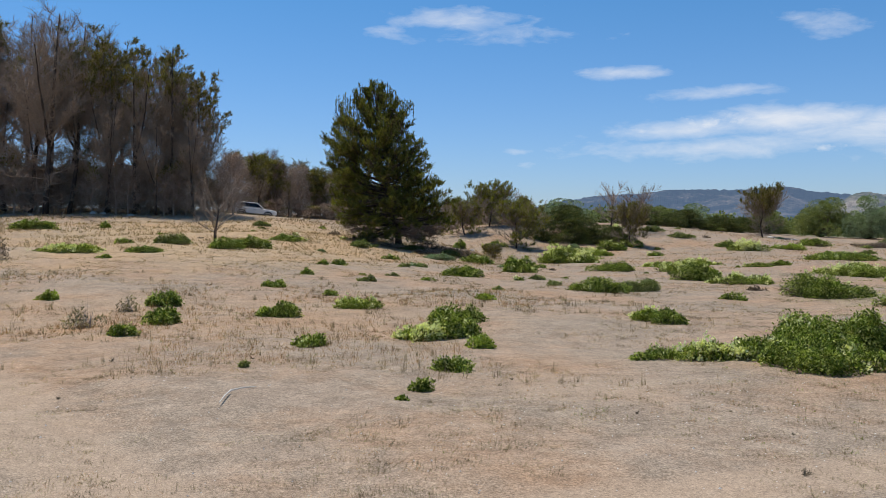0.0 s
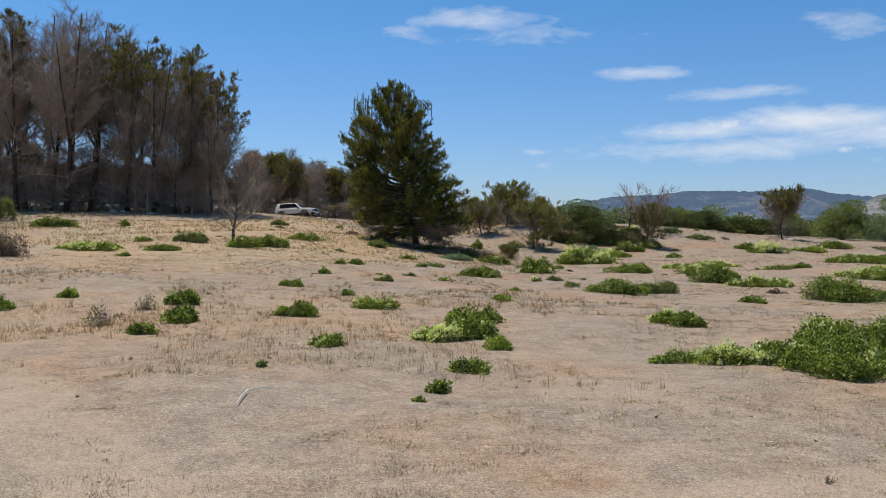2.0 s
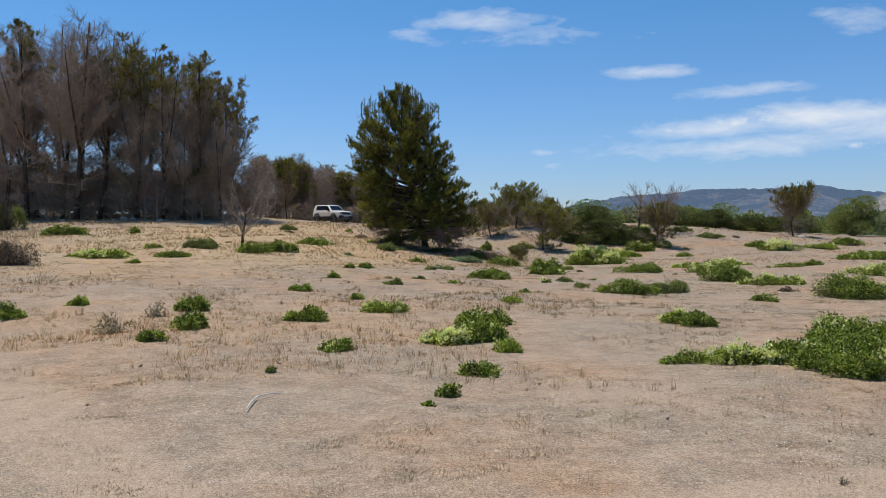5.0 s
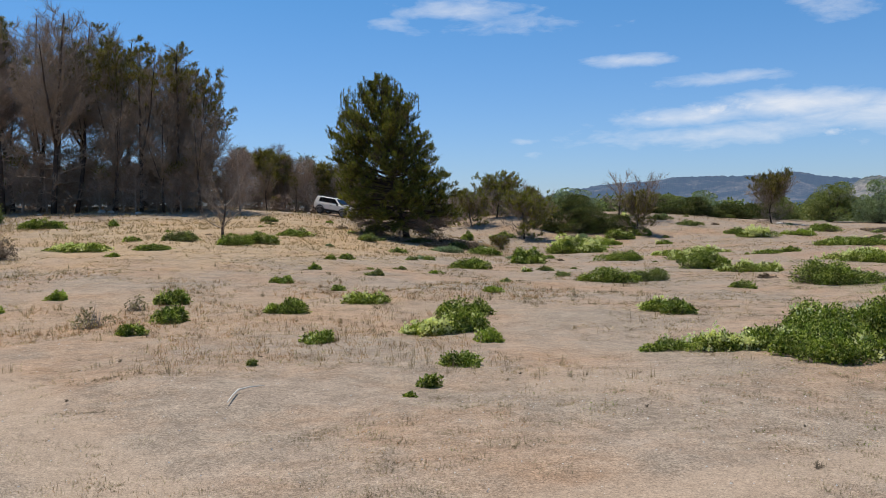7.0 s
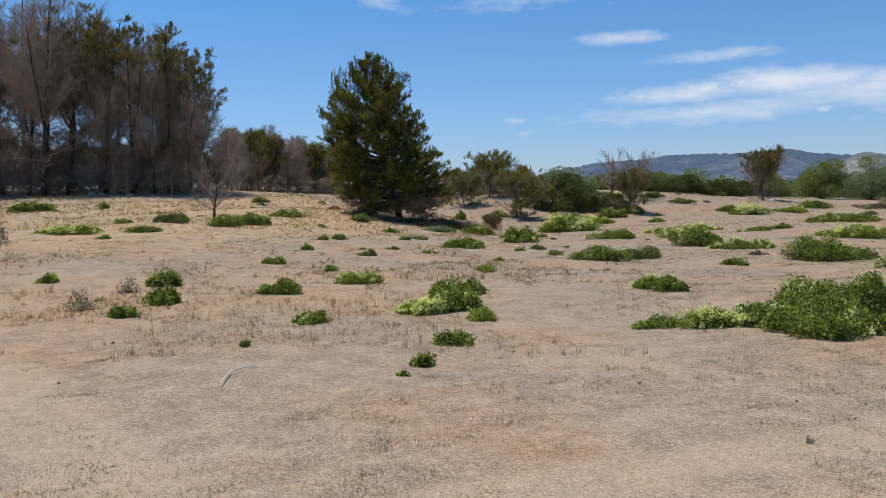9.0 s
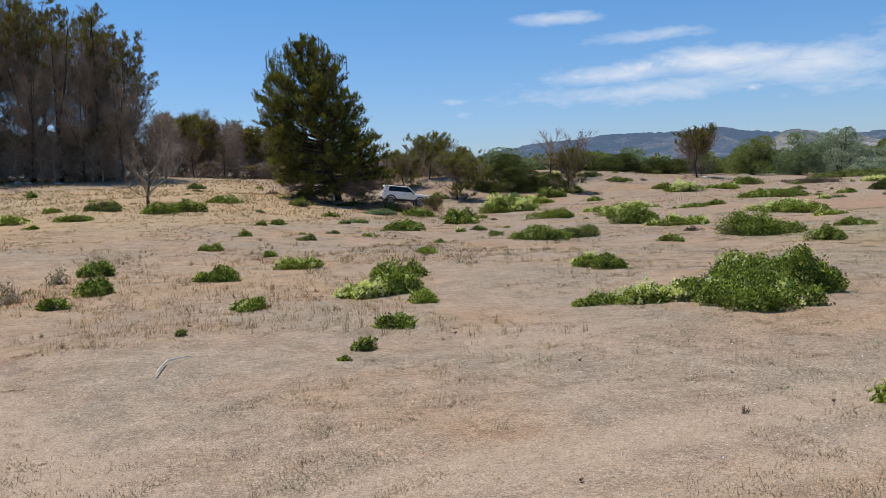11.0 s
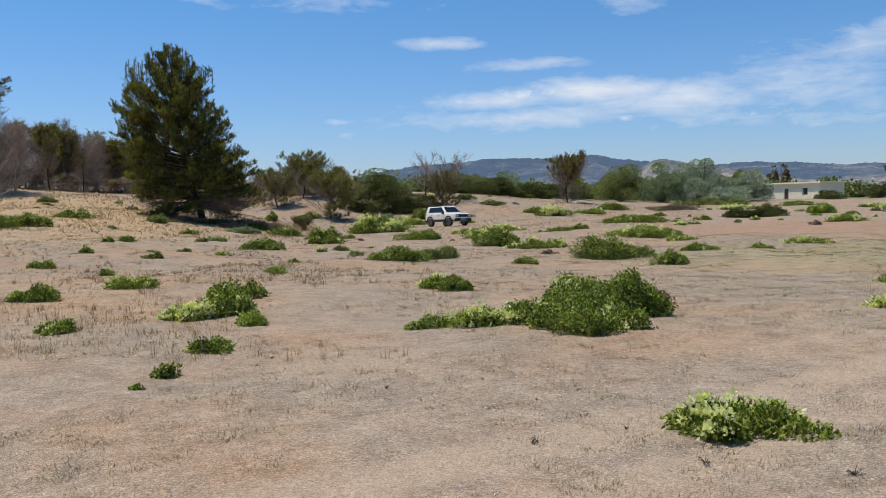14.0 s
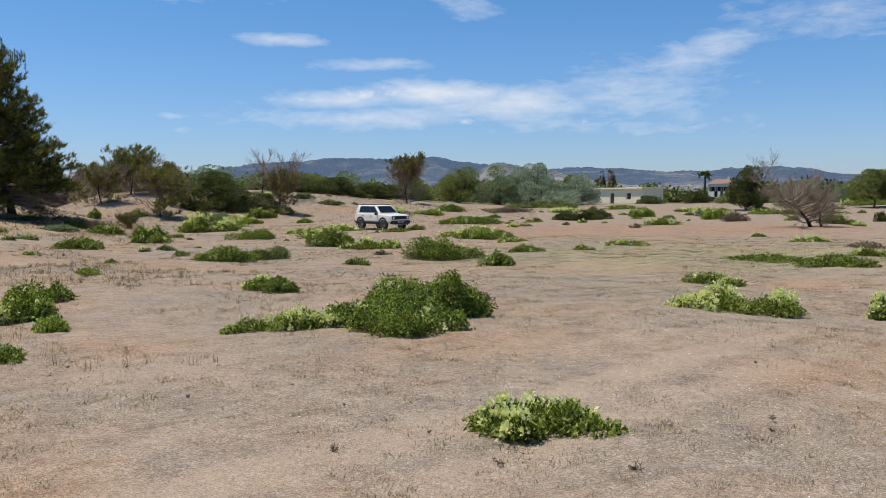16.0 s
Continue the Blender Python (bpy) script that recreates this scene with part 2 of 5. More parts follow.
    m.bump(h, 0.42, 0.035)
    return m.set(Base_Color=c, Roughness=0.95, Specular_IOR_Level=0.1)


SOIL = ground_material()
LEAF = leaf_material("shrub_leaf", (0.05, 0.075, 0.012), (0.17, 0.225, 0.028), (0.52, 0.53, 0.17), 0.40, 0.40, None, 4.0, 1.3)
LEAF_FLOWER = leaf_material("flowering_shrub_leaf", (0.06, 0.085, 0.012), (0.20, 0.245, 0.03), (0.54, 0.54, 0.17), 0.42, 0.45, None, 3.0, 1.2)
LEAF_YOUNG = leaf_material("yellow_green_leaf", (0.16, 0.21, 0.03), (0.27, 0.32, 0.055), (0.42, 0.44, 0.11), 0.42)
LEAF_OLIVE = leaf_material("olive_leaf", (0.10, 0.13, 0.035), (0.20, 0.22, 0.07), (0.36, 0.35, 0.15), 0.35)
LEAF_GREY = leaf_material("grey_green_leaf", (0.13, 0.17, 0.085), (0.23, 0.28, 0.15), (0.34, 0.38, 0.24), 0.3)
LEAF_SILVER = leaf_material("silvery_leaf", (0.20, 0.24, 0.16), (0.33, 0.37, 0.27), (0.46, 0.50, 0.40), 0.2)
LEAF_DARK = leaf_material("dark_scrub_leaf", (0.045, 0.06, 0.016), (0.095, 0.11, 0.028), (0.19, 0.19, 0.06), 0.25, 0.5, (0.22, 0.14, 0.06), 0.9)
NEEDLE = leaf_material("pine_needle", (0.05, 0.06, 0.012), (0.125, 0.13, 0.024), (0.30, 0.265, 0.06), 0.38, 0.55, (0.30, 0.20, 0.08), 1.0, 1.6)
NEEDLE_RUSTY = leaf_material("browning_pine_needle", (0.085, 0.08, 0.02), (0.17, 0.15, 0.035), (0.29, 0.225, 0.06), 0.3, 0.55, (0.26, 0.16, 0.07))
NEEDLE_OLIVE = leaf_material("tired_pine_needle", (0.10, 0.092, 0.02), (0.18, 0.155, 0.035), (0.30, 0.235, 0.07), 0.3, 0.55)
FLOWER = leaf_material("cream_blossom", (0.66, 0.63, 0.28), (0.82, 0.78, 0.46), (0.92, 0.88, 0.64), 0.45, 0.7, None, 1.6, 1.0, 0.95)
TWIG = bark_material("dry_twig", (0.27, 0.20, 0.15), (0.54, 0.42, 0.33))
TWIG_PALE = bark_material("bleached_twig", (0.26, 0.22, 0.19), (0.44, 0.39, 0.34))
TWIG_RUST = bark_material("rusty_twig", (0.17, 0.115, 0.08), (0.36, 0.26, 0.19))
TWIG_WOOD = bark_material("weathered_pine_twig", (0.17, 0.13, 0.095), (0.44, 0.345, 0.26))
BARK = bark_material("pine_bark", (0.035, 0.027, 0.022), (0.105, 0.08, 0.065))
STEM = bark_material("shrub_stem", (0.09, 0.07, 0.045), (0.2, 0.16, 0.11))
STRAW = leaf_material("dry_grass", (0.24, 0.155, 0.08), (0.40, 0.27, 0.14), (0.56, 0.42, 0.25), 0.2, 0.8)
STRAW_GREEN = leaf_material("greenish_dry_grass", (0.22, 0.19, 0.085), (0.36, 0.32, 0.165), (0.48, 0.44, 0.26), 0.25, 0.8)
STRAW_RUST = leaf_material("rusty_grass", (0.28, 0.14, 0.06), (0.42, 0.22, 0.10), (0.55, 0.34, 0.18), 0.2, 0.8)
STRAW_GREY = leaf_material("grey_litter", (0.17, 0.135, 0.085), (0.30, 0.24, 0.155), (0.46, 0.385, 0.27), 0.25, 0.85)


# ---- mesh helpers ----
rng = np.random.default_rng(7)


class Pile:
    """Collects corners and faces of one mesh."""

    def __init__(self):
        self.v, self.f, self.count = [], [], 0

    def add(self, verts, faces):
        self.v.append(np.asarray(verts, float).reshape(-1, 3))
        self.f += [tuple(int(i) + self.count for i in f) for f in faces]
        self.count += len(self.v[-1])

    def add_many(self, verts, per, pattern):
        """verts: K * per corners; pattern: faces of one piece."""
        v = np.asarray(verts, float).reshape(-1, 3)
        base = np.arange(len(v) // per)[:, None] * per + self.count
        for f in pattern:
            self.f += [tuple(r) for r in (base + np.array(f)[None, :]).tolist()]
        self.v.append(v)
        self.count += len(v)

    def mesh(self, name, material, smooth=False):
        me = bpy.data.meshes.new(name)
        me.from_pydata(np.concatenate(self.v).tolist() if self.v else [], [], self.f)
        me.materials.append(material)
        if smooth:
            me.polygons.foreach_set("use_smooth", np.ones(len(me.polygons), bool))
        me.update()
        return me


def unit(a):
    return a / np.maximum(1e-9, np.linalg.norm(a, axis=-1, keepdims=True))


def leaves(pile, P, D, length, width, fold=0.25):
    """Leaves as folded diamonds, from P along D."""
    k = len(P)
    D = unit(D)
    S = unit(np.cross(D, rng.normal(size=(k, 3))))
    Nn = np.cross(D, S)
    L = length * rng.uniform(0.65, 1.3, (k, 1))
    Wd = width * rng.uniform(0.7, 1.25, (k, 1))
    mid = P + D * L * 0.45 + Nn * Wd * fold
    v = np.stack([P, mid + S * Wd, P + D * L - Nn * Wd * fold, mid - S * Wd], 1)
    pile.add_many(v, 4, [(0, 1, 2), (0, 2, 3)])


def blades(pile, P, D, length, width):
    """Thin pointed blades or needles from P along D."""
    k = len(P)
    D = unit(D)
    S = unit(np.cross(D, rng.normal(size=(k, 3))))
    L = length * rng.uniform(0.6, 1.3, (k, 1))
    v = np.stack([P - S * width, P + S * width, P + D * L], 1)
    pile.add_many(v, 3, [(0, 1, 2)])


def tube(pile, pts, radii, n=5):
    pts = np.asarray(pts, float)
    ring = []
    for i, p in enumerate(pts):
        d = pts[min(i + 1, len(pts) - 1)] - pts[max(i - 1, 0)]
        d = d / (np.linalg.norm(d) + 1e-9)
        a = np.cross(d, (0.31, 0.87, 0.11) if abs(d[2]) > 0.8 else (0, 0, 1))
        a /= np.linalg.norm(a) + 1e-9
        b = np.cross(d, a)
        ang = np.arange(n) * 2 * np.pi / n
        ring.append(p + radii[i] * (np.cos(ang)[:, None] * a + np.sin(ang)[:, None] * b))
    faces = []
    for i in range(len(pts) - 1):
        for j in range(n):
            faces.append((i * n + j, i * n + (j + 1) % n, (i + 1) * n + (j + 1) % n, (i + 1) * n + j))
    faces.append(tuple(range(n - 1, -1, -1)))
    faces.append(tuple((len(pts) - 1) * n + j for j in range(n)))
    pile.add(np.concatenate(ring), faces)


def piece(name, pile, material, parent, label="", smooth=False):
    ob = new(name, pile.mesh(name, material, smooth))
    ob.parent = parent
    if name in ("foliage", "bloom", "crown", "branchwork", "stemwork"):
        tagged(ob, kind="stuff")
    if label:
        tagged(ob, label)
    return ob


def part(name, bm, material, parent, label="", smooth=False):
    me = bpy.data.meshes.new(name)
    bm.to_mesh(me)
    bm.free()
    me.materials.append(material)
    if smooth:
        me.polygons.foreach_set("use_smooth", np.ones(len(me.polygons), bool))
    ob = new(name, me)
    ob.parent = parent
    if label:
        tagged(ob, label)
    return ob


def box(sx, sy, sz, at=(0, 0, 0), bevel=0.0, seg=2):
    bm = bmesh.new()
    bmesh.ops.create_cube(bm, size=1, matrix=Matrix.Translation(at) @ Matrix.Diagonal((sx, sy, sz, 1)))
    if bevel:
        bmesh.ops.bevel(bm, geom=bm.edges[:], offset=bevel, segments=seg, affect="EDGES", profile=0.6)
    return bm


def root(name, x, y, z, label, category, group="", turn=0.0):
    ob = new(name)
    ob.matrix_world = pose(x, y, z, 0, 0, turn)
    return tagged(ob, label, category, group)


def ramp(a, b, v):
    u = min(1.0, max(0.0, (v - a) / (b - a)))
    return u * u * (3 - 2 * u)


def ground_height(x, y):
    """The lie of the land: a flat hollow, a dune hill on one side, a low bank behind, gentle swells."""
    r = math.hypot(x, y)
    az = math.degrees(math.atan2(x, y))
    slope = min(1.0, max(0.0, (y - 17) / 66)) ** 0.9
    hill = (3.7 + 0.8 * ramp(-14, -30, x)) * slope * ramp(7, -16, x)
    hill += 0.42 * math.exp(-((x + 20) / 8) ** 2 - ((y - 74) / 5) ** 2)
    hill -= 0.8 * math.exp(-((x + 18) / 5) ** 2 - ((y - 87) / 6) ** 2)
    hill += 0.28 * math.exp(-((x + 3) / 6) ** 2 - ((y - 57) / 7) ** 2)
    bank = 2.7 * ramp(80, 108 - 9 * ramp(9, 5, az), r) * math.exp(-(max(0.0, az - 11) / 10) ** 2 - (min(0.0, az - 3) / 6) ** 2)
    hollow = 0.5 * math.exp(-((x - 12.8) / 4.2) ** 2 - ((y - 74.8) / 4.5) ** 2)
    plain = 1.15 * ramp(72, 150, r)
    swell = 0.06 * math.sin(0.42 * x + 0.8) * math.sin(0.31 * y + 0.4) + 0.035 * math.sin(0.9 * x - 0.7 * y)
    swell *= ramp(3, 9, r) * (1 - 0.7 * ramp(150, 400, r))
    return max(hill, bank * (1 - ramp(0.2, 3.5, hill))) + plain + swell - hollow


# ---- ground ----
def build_ground():
    az = np.concatenate([np.arange(-40, 66, 0.3), np.arange(66, 320, 3.0)])
    rr = np.concatenate([np.geomspace(0.6, 60, 190), np.geomspace(62, 240, 60), np.geomspace(260, 4600, 22)])
    verts = [(0.0, 0.0, 0.0)]
    for r in rr:
        for a in az:
            x, y = r * math.sin(radians(a)), r * math.cos(radians(a))
            z = ground_height(x, y)
            if r < 70:
                z += 0.05 * noise.noise((x * 0.8, y * 0.8, 0.3)) + 0.022 * noise.noise((x * 2.6, y * 2.6, 4.0))
            verts.append((x, y, z))
    n = len(az)
    faces = [(0, 1 + (j + 1) % n, 1 + j) for j in range(n)]
    for i in range(len(rr) - 1):
        a, b = 1 + i * n, 1 + (i + 1) * n
        faces += [(a + j, a + (j + 1) % n, b + (j + 1) % n, b + j) for j in range(n)]
    me = bpy.data.meshes.new("ground")
    me.from_pydata(verts, [], faces)
    me.materials.append(SOIL)
    me.polygons.foreach_set("use_smooth", np.ones(len(me.polygons), bool))
    tagged(new("ground", me), "pale pinkish sandy soil with grey litter and dry grass", "ground", kind="structure")


build_ground()


def mountain(name, label, material, r0, depth, profile, lo, hi, rough):
    """A far range as a folded sheet of slopes, its crest after profile(azimuth) in degrees over the horizon."""
    az = np.arange(lo, hi, 0.10)
    steps = np.linspace(0, 1, 26)
    verts, faces = [], []
    for s in steps:
        for a in az:
            r = r0 + depth * s
            crest = (r0 + depth * 0.8) * math.tan(radians(profile(a))) + 2
            up = math.sin(min(1.0, s / 0.8) * math.pi / 2) ** 0.9 if s < 0.8 else math.cos((s - 0.8) / 0.2 * 1.2)
            x, y = r * math.sin(radians(a)), r * math.cos(radians(a))
            fold = noise.fractal((x * 0.0035, y * 0.0035, 1.7), 0.9, 2.1, 5) * rough
            z = crest * up * (1 + 0.35 * fold * (1 - 0.72 * ramp(0.5, 0.8, s))) + (3 * noise.noise((x * 0.03, y * 0.03, 2.0)) + 4 * noise.noise((x * 0.11, y * 0.11, 5.0))) * up - 6 * (1 - up)
            verts.append((x, y, z))
    n = len(az)
    for i in range(len(steps) - 1):
        faces += [(i * n + j, i * n + j + 1, (i + 1) * n + j + 1, (i + 1) * n + j) for j in range(n - 1)]
    me = bpy.data.meshes.new(name)
    me.from_pydata(verts, [], faces)
    me.materials.append(material)
    return tagged(new(name, me), label, "mountain", kind="structure")


def bell(a, c, w):
    return math.exp(-((a - c) / w) ** 2)


def range_material(name, wood, bare, haze_glow, share, amount):
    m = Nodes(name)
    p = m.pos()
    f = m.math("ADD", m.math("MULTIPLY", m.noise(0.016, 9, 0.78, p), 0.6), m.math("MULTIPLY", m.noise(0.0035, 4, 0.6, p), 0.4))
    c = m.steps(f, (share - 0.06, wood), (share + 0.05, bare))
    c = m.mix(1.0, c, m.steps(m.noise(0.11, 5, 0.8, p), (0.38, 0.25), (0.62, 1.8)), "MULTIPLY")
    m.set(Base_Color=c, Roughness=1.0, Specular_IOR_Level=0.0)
    # haze over three kilometres, put into the slopes as a bluish glow
    m.set(Emission_Color=haze_glow, Emission_Strength=amount)
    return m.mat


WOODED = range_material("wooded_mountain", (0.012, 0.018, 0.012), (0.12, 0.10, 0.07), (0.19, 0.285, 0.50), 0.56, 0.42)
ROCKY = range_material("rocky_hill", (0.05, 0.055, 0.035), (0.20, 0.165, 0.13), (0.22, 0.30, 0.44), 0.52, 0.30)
RIDGE_AZ = [-60, 0, 3, 6, 8.3, 11, 13.6, 16.6, 19, 21.3, 22.4, 24, 25.5, 28, 30.1, 34.4, 38.8, 43, 46.4, 48, 52, 80]
RIDGE_EL = [0.2, 0.2, 0.5, 1.5, 2.05, 2.40, 2.60, 2.65, 2.68, 2.82, 2.92, 2.65, 2.40, 2.1, 1.9, 1.8, 1.7, 1.75, 1.85, 1.5, 1.2, 1.0]
mountain("backdrop_range", "far wooded mountain ridge with blue summer haze in its colour", WOODED, 1900, 1500,
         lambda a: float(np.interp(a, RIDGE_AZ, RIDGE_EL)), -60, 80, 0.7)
mountain("backdrop_hill", "far grey-brown rocky hill spurs with haze in their colour", ROCKY, 1300, 500,
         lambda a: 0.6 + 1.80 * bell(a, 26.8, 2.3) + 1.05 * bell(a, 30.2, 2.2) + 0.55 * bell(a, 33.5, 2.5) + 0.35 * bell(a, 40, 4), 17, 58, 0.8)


# ---- shrubs ----
LEAF_DEAD = leaf_material("dead_brown_leaf", (0.085, 0.06, 0.04), (0.16, 0.115, 0.08), (0.28, 0.205, 0.15), 0.15, 0.8)

SHRUBS = {
    "leafy": (LEAF, "low bright green leafy shrub on dry sand", "shrub"),
    "flowering": (LEAF_FLOWER, "low green shrub with cream flower clusters on sand", "flowering shrub"),
    "young": (LEAF_YOUNG, "small yellow-green shrub in dry grass", "shrub"),
    "tall_young": (LEAF_OLIVE, "tall yellow-green bush on the dune slope", "shrub"),
    "olive": (LEAF_OLIVE, "dull olive low shrub with dry twigs", "shrub"),
    "grey": (STRAW_GREY, "grey half-dry twiggy shrub in rusty grass", "shrub"),
    "grey_leaf": (LEAF_GREY, "pale grey-green leafy low shrub", "shrub"),
    "dark": (LEAF_DARK, "dark green dense low scrub", "shrub"),
    "twiggy": (LEAF_DEAD, "dead dark brown tangle of twigs", "dead shrub"),
}


def shell_points(k, w, d, h, seed):
    """Points on an uneven low mound of several lobes, with the outward way at each."""
    g = np.random.default_rng(seed)
    lobes = max(4, int(3 + 3.2 * math.sqrt(w * d) / max(0.3, h)))
    lobes = min(lobes, 26)
    c = g.uniform(-1, 1, (lobes * 4, 2))
    c = c[(c ** 2).sum(1) < 0.85][:lobes]
    rad = g.uniform(0.22, 0.46, len(c))
    tall = g.uniform(0.68, 1.05, len(c)) * (1 - 0.62 * (c ** 2).sum(1))
    i = g.integers(0, len(c), k)
    a, u = g.uniform(0, 2 * np.pi, k), g.uniform(0.02, 1, k) ** 0.8
    s = np.sqrt(1 - u ** 2)
    out = np.stack([s * np.cos(a), s * np.sin(a), u], 1)
    depth = 1 - 0.30 * g.random(k) ** 2
    P = np.stack([(c[i, 0] * (1 - 0.6 * rad[i]) + out[:, 0] * rad[i] * depth) * w / 2,
                  (c[i, 1] * (1 - 0.6 * rad[i]) + out[:, 1] * rad[i] * depth) * d / 2,
                  out[:, 2] * tall[i] * h * depth], 1)
    P *= 1 + 0.06 * g.normal(size=(k, 1)) * (g.random((k, 1)) < 0.3)
    P += g.normal(size=P.shape) * 0.02 * np.array([w, d, h])
    P[:, 2] = np.maximum(P[:, 2], 0.01)
    return P, out


shrub_count = 0


def shrub(kind, x, y, w, d, h):
    global shrub_count
    shrub_count += 1
    r = math.hypot(x, y)
    mat, label, cat = SHRUBS[kind]
    base = root("shrub", x, y, ground_height(x, y) - 0.02, label, cat, "shrubs on the dune field", math.degrees(math.atan2(-x, y)))
    size = 0.038 + 0.0013 * r
    area = w * d * 0.8 + (w + d) * h * 1.3
    k = int(min(30000, max(220, 2.3 * area / (size * size * 0.36))))
    if kind == "twiggy":
        k //= 3
    if kind == "grey":
        k //= 8
    if kind == "tall_young":
        k //= 3
    P, out = shell_points(k, w, d, h, shrub_count)
    leaf = Pile()
    # young leaves stand up at the top of the shoots, old ones hang
    hang = np.where(rng.random((k, 1)) < 0.62, -0.75, 0.45) * np.array([[0, 0, 1.0]])
    leaves(leaf, P, out * (1, 1, 0.2) * 0.8 + rng.normal(size=P.shape) * 0.45 + hang, size, size * 0.27, 0.35)
    piece("foliage", leaf, mat, base)
    stems = Pile()
    n = int(min(220, 14 + 26 * w * d)) * (4 if kind in ("twiggy", "grey", "tall_young") else 1)
    Q, out = shell_points(n, w, d, h, shrub_count + 900)
    foot = Q * np.array([0.45, 0.45, 0.0]) + rng.normal(size=Q.shape) * (0.04, 0.04, 0)
    ln = np.linalg.norm(Q - foot, axis=1, keepdims=True) * rng.uniform(0.95, 1.25, (n, 1))
    blades(stems, foot, Q - foot, ln, max(0.006, 0.00045 * r))
    piece("stemwork", stems, TWIG_WOOD if kind == "twiggy" else TWIG_PALE if kind == "grey" else STEM, base)
    if kind in ("flowering", "young", "leafy") and k > 100:
        bloom = Pile()
        heads = int(min(k * 0.3, area * (120 if kind == "flowering" else 8) * (1 if r < 18 else 0.14)))
        P, out = shell_points(heads, w * 1.08, d * 1.08, h * 1.16, shrub_count)
        keep = np.array([noise.noise((p[0] * 2.2, p[1] * 2.2, shrub_count * 1.7)) > -0.10 + 0.75 * p[0] / w for p in P], bool) & (out[:, 2] > 0.12)
        P, out = P[keep], out[keep]
        if len(P):
            # each head is a tight round cluster of small florets
            head = 0.033 + 0.0011 * r
            P, out = np.repeat(P, 12, 0), np.repeat(out, 12, 0)
            P = P + rng.normal(size=P.shape) * head * 0.6
            leaves(bloom, P, out * 0.5 + rng.normal(size=P.shape) * 0.7 + (0, 0, 0.5), head * 1.1, head * 0.42, 0.1)
            piece("bloom", bloom, FLOWER, base, "clusters of small cream flowers")
    return base


# ---- trees ----
def limb_path(start, way, length, droop, g, n=5):
    pts, p, d = [np.array(start, float)], np.array(start, float), np.array(way, float)
    for i in range(n):
        d = d + g.normal(size=3) * 0.10 + np.array([0, 0, droop])
        d = d / np.linalg.norm(d)
        p = p + d * length / n
        pts.append(p.copy())
    return np.array(pts)


def pine_meshes(seed, height, profile, needles, fill=1.0, dead_below=0.25, lean=0.03, far=0.0037, forks=1, twigs=1.0, tuft=0.30, start=0.08, stout=0.010, sag=-0.15):
    """Trunk, branches and needle tufts of a pine. profile(u) gives the crown's reach at the height u (0 to 1), to either side."""
    g = np.random.default_rng(seed)
    trunk, limbs, crown = Pile(), Pile(), Pile()
    n = 9
    u = np.linspace(0, 1, n)
    line = np.stack([lean * height * u ** 1.5 + 0.09 * np.sin(u * 5 + seed), 0.09 * np.cos(u * 4 + seed * 2), u * height * 0.96], 1)
    r0 = stout * height + 0.03
    tube(trunk, line, r0 * (1 - 0.93 * u) + 0.012, 8)
    tips, twig_p, twig_d = [], [], []
    count = int(46 * fill)
    for i in range(count):
        uu = start + (0.98 - start) * (i + g.random()) / count
        a = i * 2.399 + g.normal() * 0.3
        left, right, front = profile(uu)
        reach = (right if math.cos(a) > 0 else left) * abs(math.cos(a)) + front * (1 - abs(math.cos(a)))
        reach *= g.uniform(0.72, 1.08)
        at = np.array([np.interp(uu, u, line[:, k]) for k in range(3)])
        rise = 0.10 + 0.75 * uu + g.normal() * 0.12
        if uu < max(dead_below, 0.2):
            rise = sag + g.normal() * (0.1 if sag < 0 else 0.35)
        path = limb_path(at, (math.cos(a), math.sin(a), rise), max(0.3, reach), -0.02 if uu < 0.4 else 0.03, g)
        rb = max(far * 0.6, r0 * 0.33 * (1 - 0.75 * uu))
        tube(limbs, path, rb * np.linspace(1, 0.25, len(path)), 4)
        lush = g.choice([0.25, 0.9, 1.0, 1.0])
        for j in range(int(10 + 7 * reach)):
            s = g.uniform(0.22, 1.0) ** 0.6
            p = np.array([np.interp(s, np.linspace(0, 1, len(path)), path[:, k]) for k in range(3)])
            out = unit(path[-1] - path[0]) * 0.6 + g.normal(size=3) * 0.75 + np.array([0, 0, 0.25])
            ln = g.uniform(0.35, 0.95) * (0.35 + 0.28 * reach) * (1.15 - 0.5 * s)
            e = p + unit(out) * ln
            twig_p.append(p), twig_d.append(e - p)
            if uu >= dead_below and g.random() < (0.25 + 0.75 * s) * lush:
                tips += [(e, out), (p + (e - p) * 0.55, out)]
                if g.random() < 0.6:
                    tips.append((p + (e - p) * 0.8 + g.normal(size=3) * 0.14, out))
            elif g.random() < 0.10:
                tips.append((e, out))
    P, D = np.array(twig_p), np.array(twig_d)
    blades(limbs, P, D, np.linalg.norm(D, axis=1, keepdims=True), max(0.008, far * 0.9))
    extra = int(len(P) * 2.2 * twigs)
    if extra:
        i = g.integers(0, len(P), extra)
        Q = P[i] + D[i] * g.uniform(0.2, 1, (extra, 1))
        blades(limbs, Q, unit(D[i]) + g.normal(size=(extra, 3)) * 0.6, 0.42, max(0.006, far * 0.55))
    if tips and needles > 0:
        C, O = np.array([t[0] for t in tips]), unit(np.array([t[1] for t in tips]))
        k = needles
        C, O = np.repeat(C, k, 0), np.repeat(O, k, 0)
        C = C + g.normal(size=C.shape) * 0.10
        blades(crown, C, O * 0.9 + g.normal(size=C.shape) * 0.75 + (0, 0, 0.35), tuft, max(0.014, far * 3.4))
    return trunk, limbs, crown


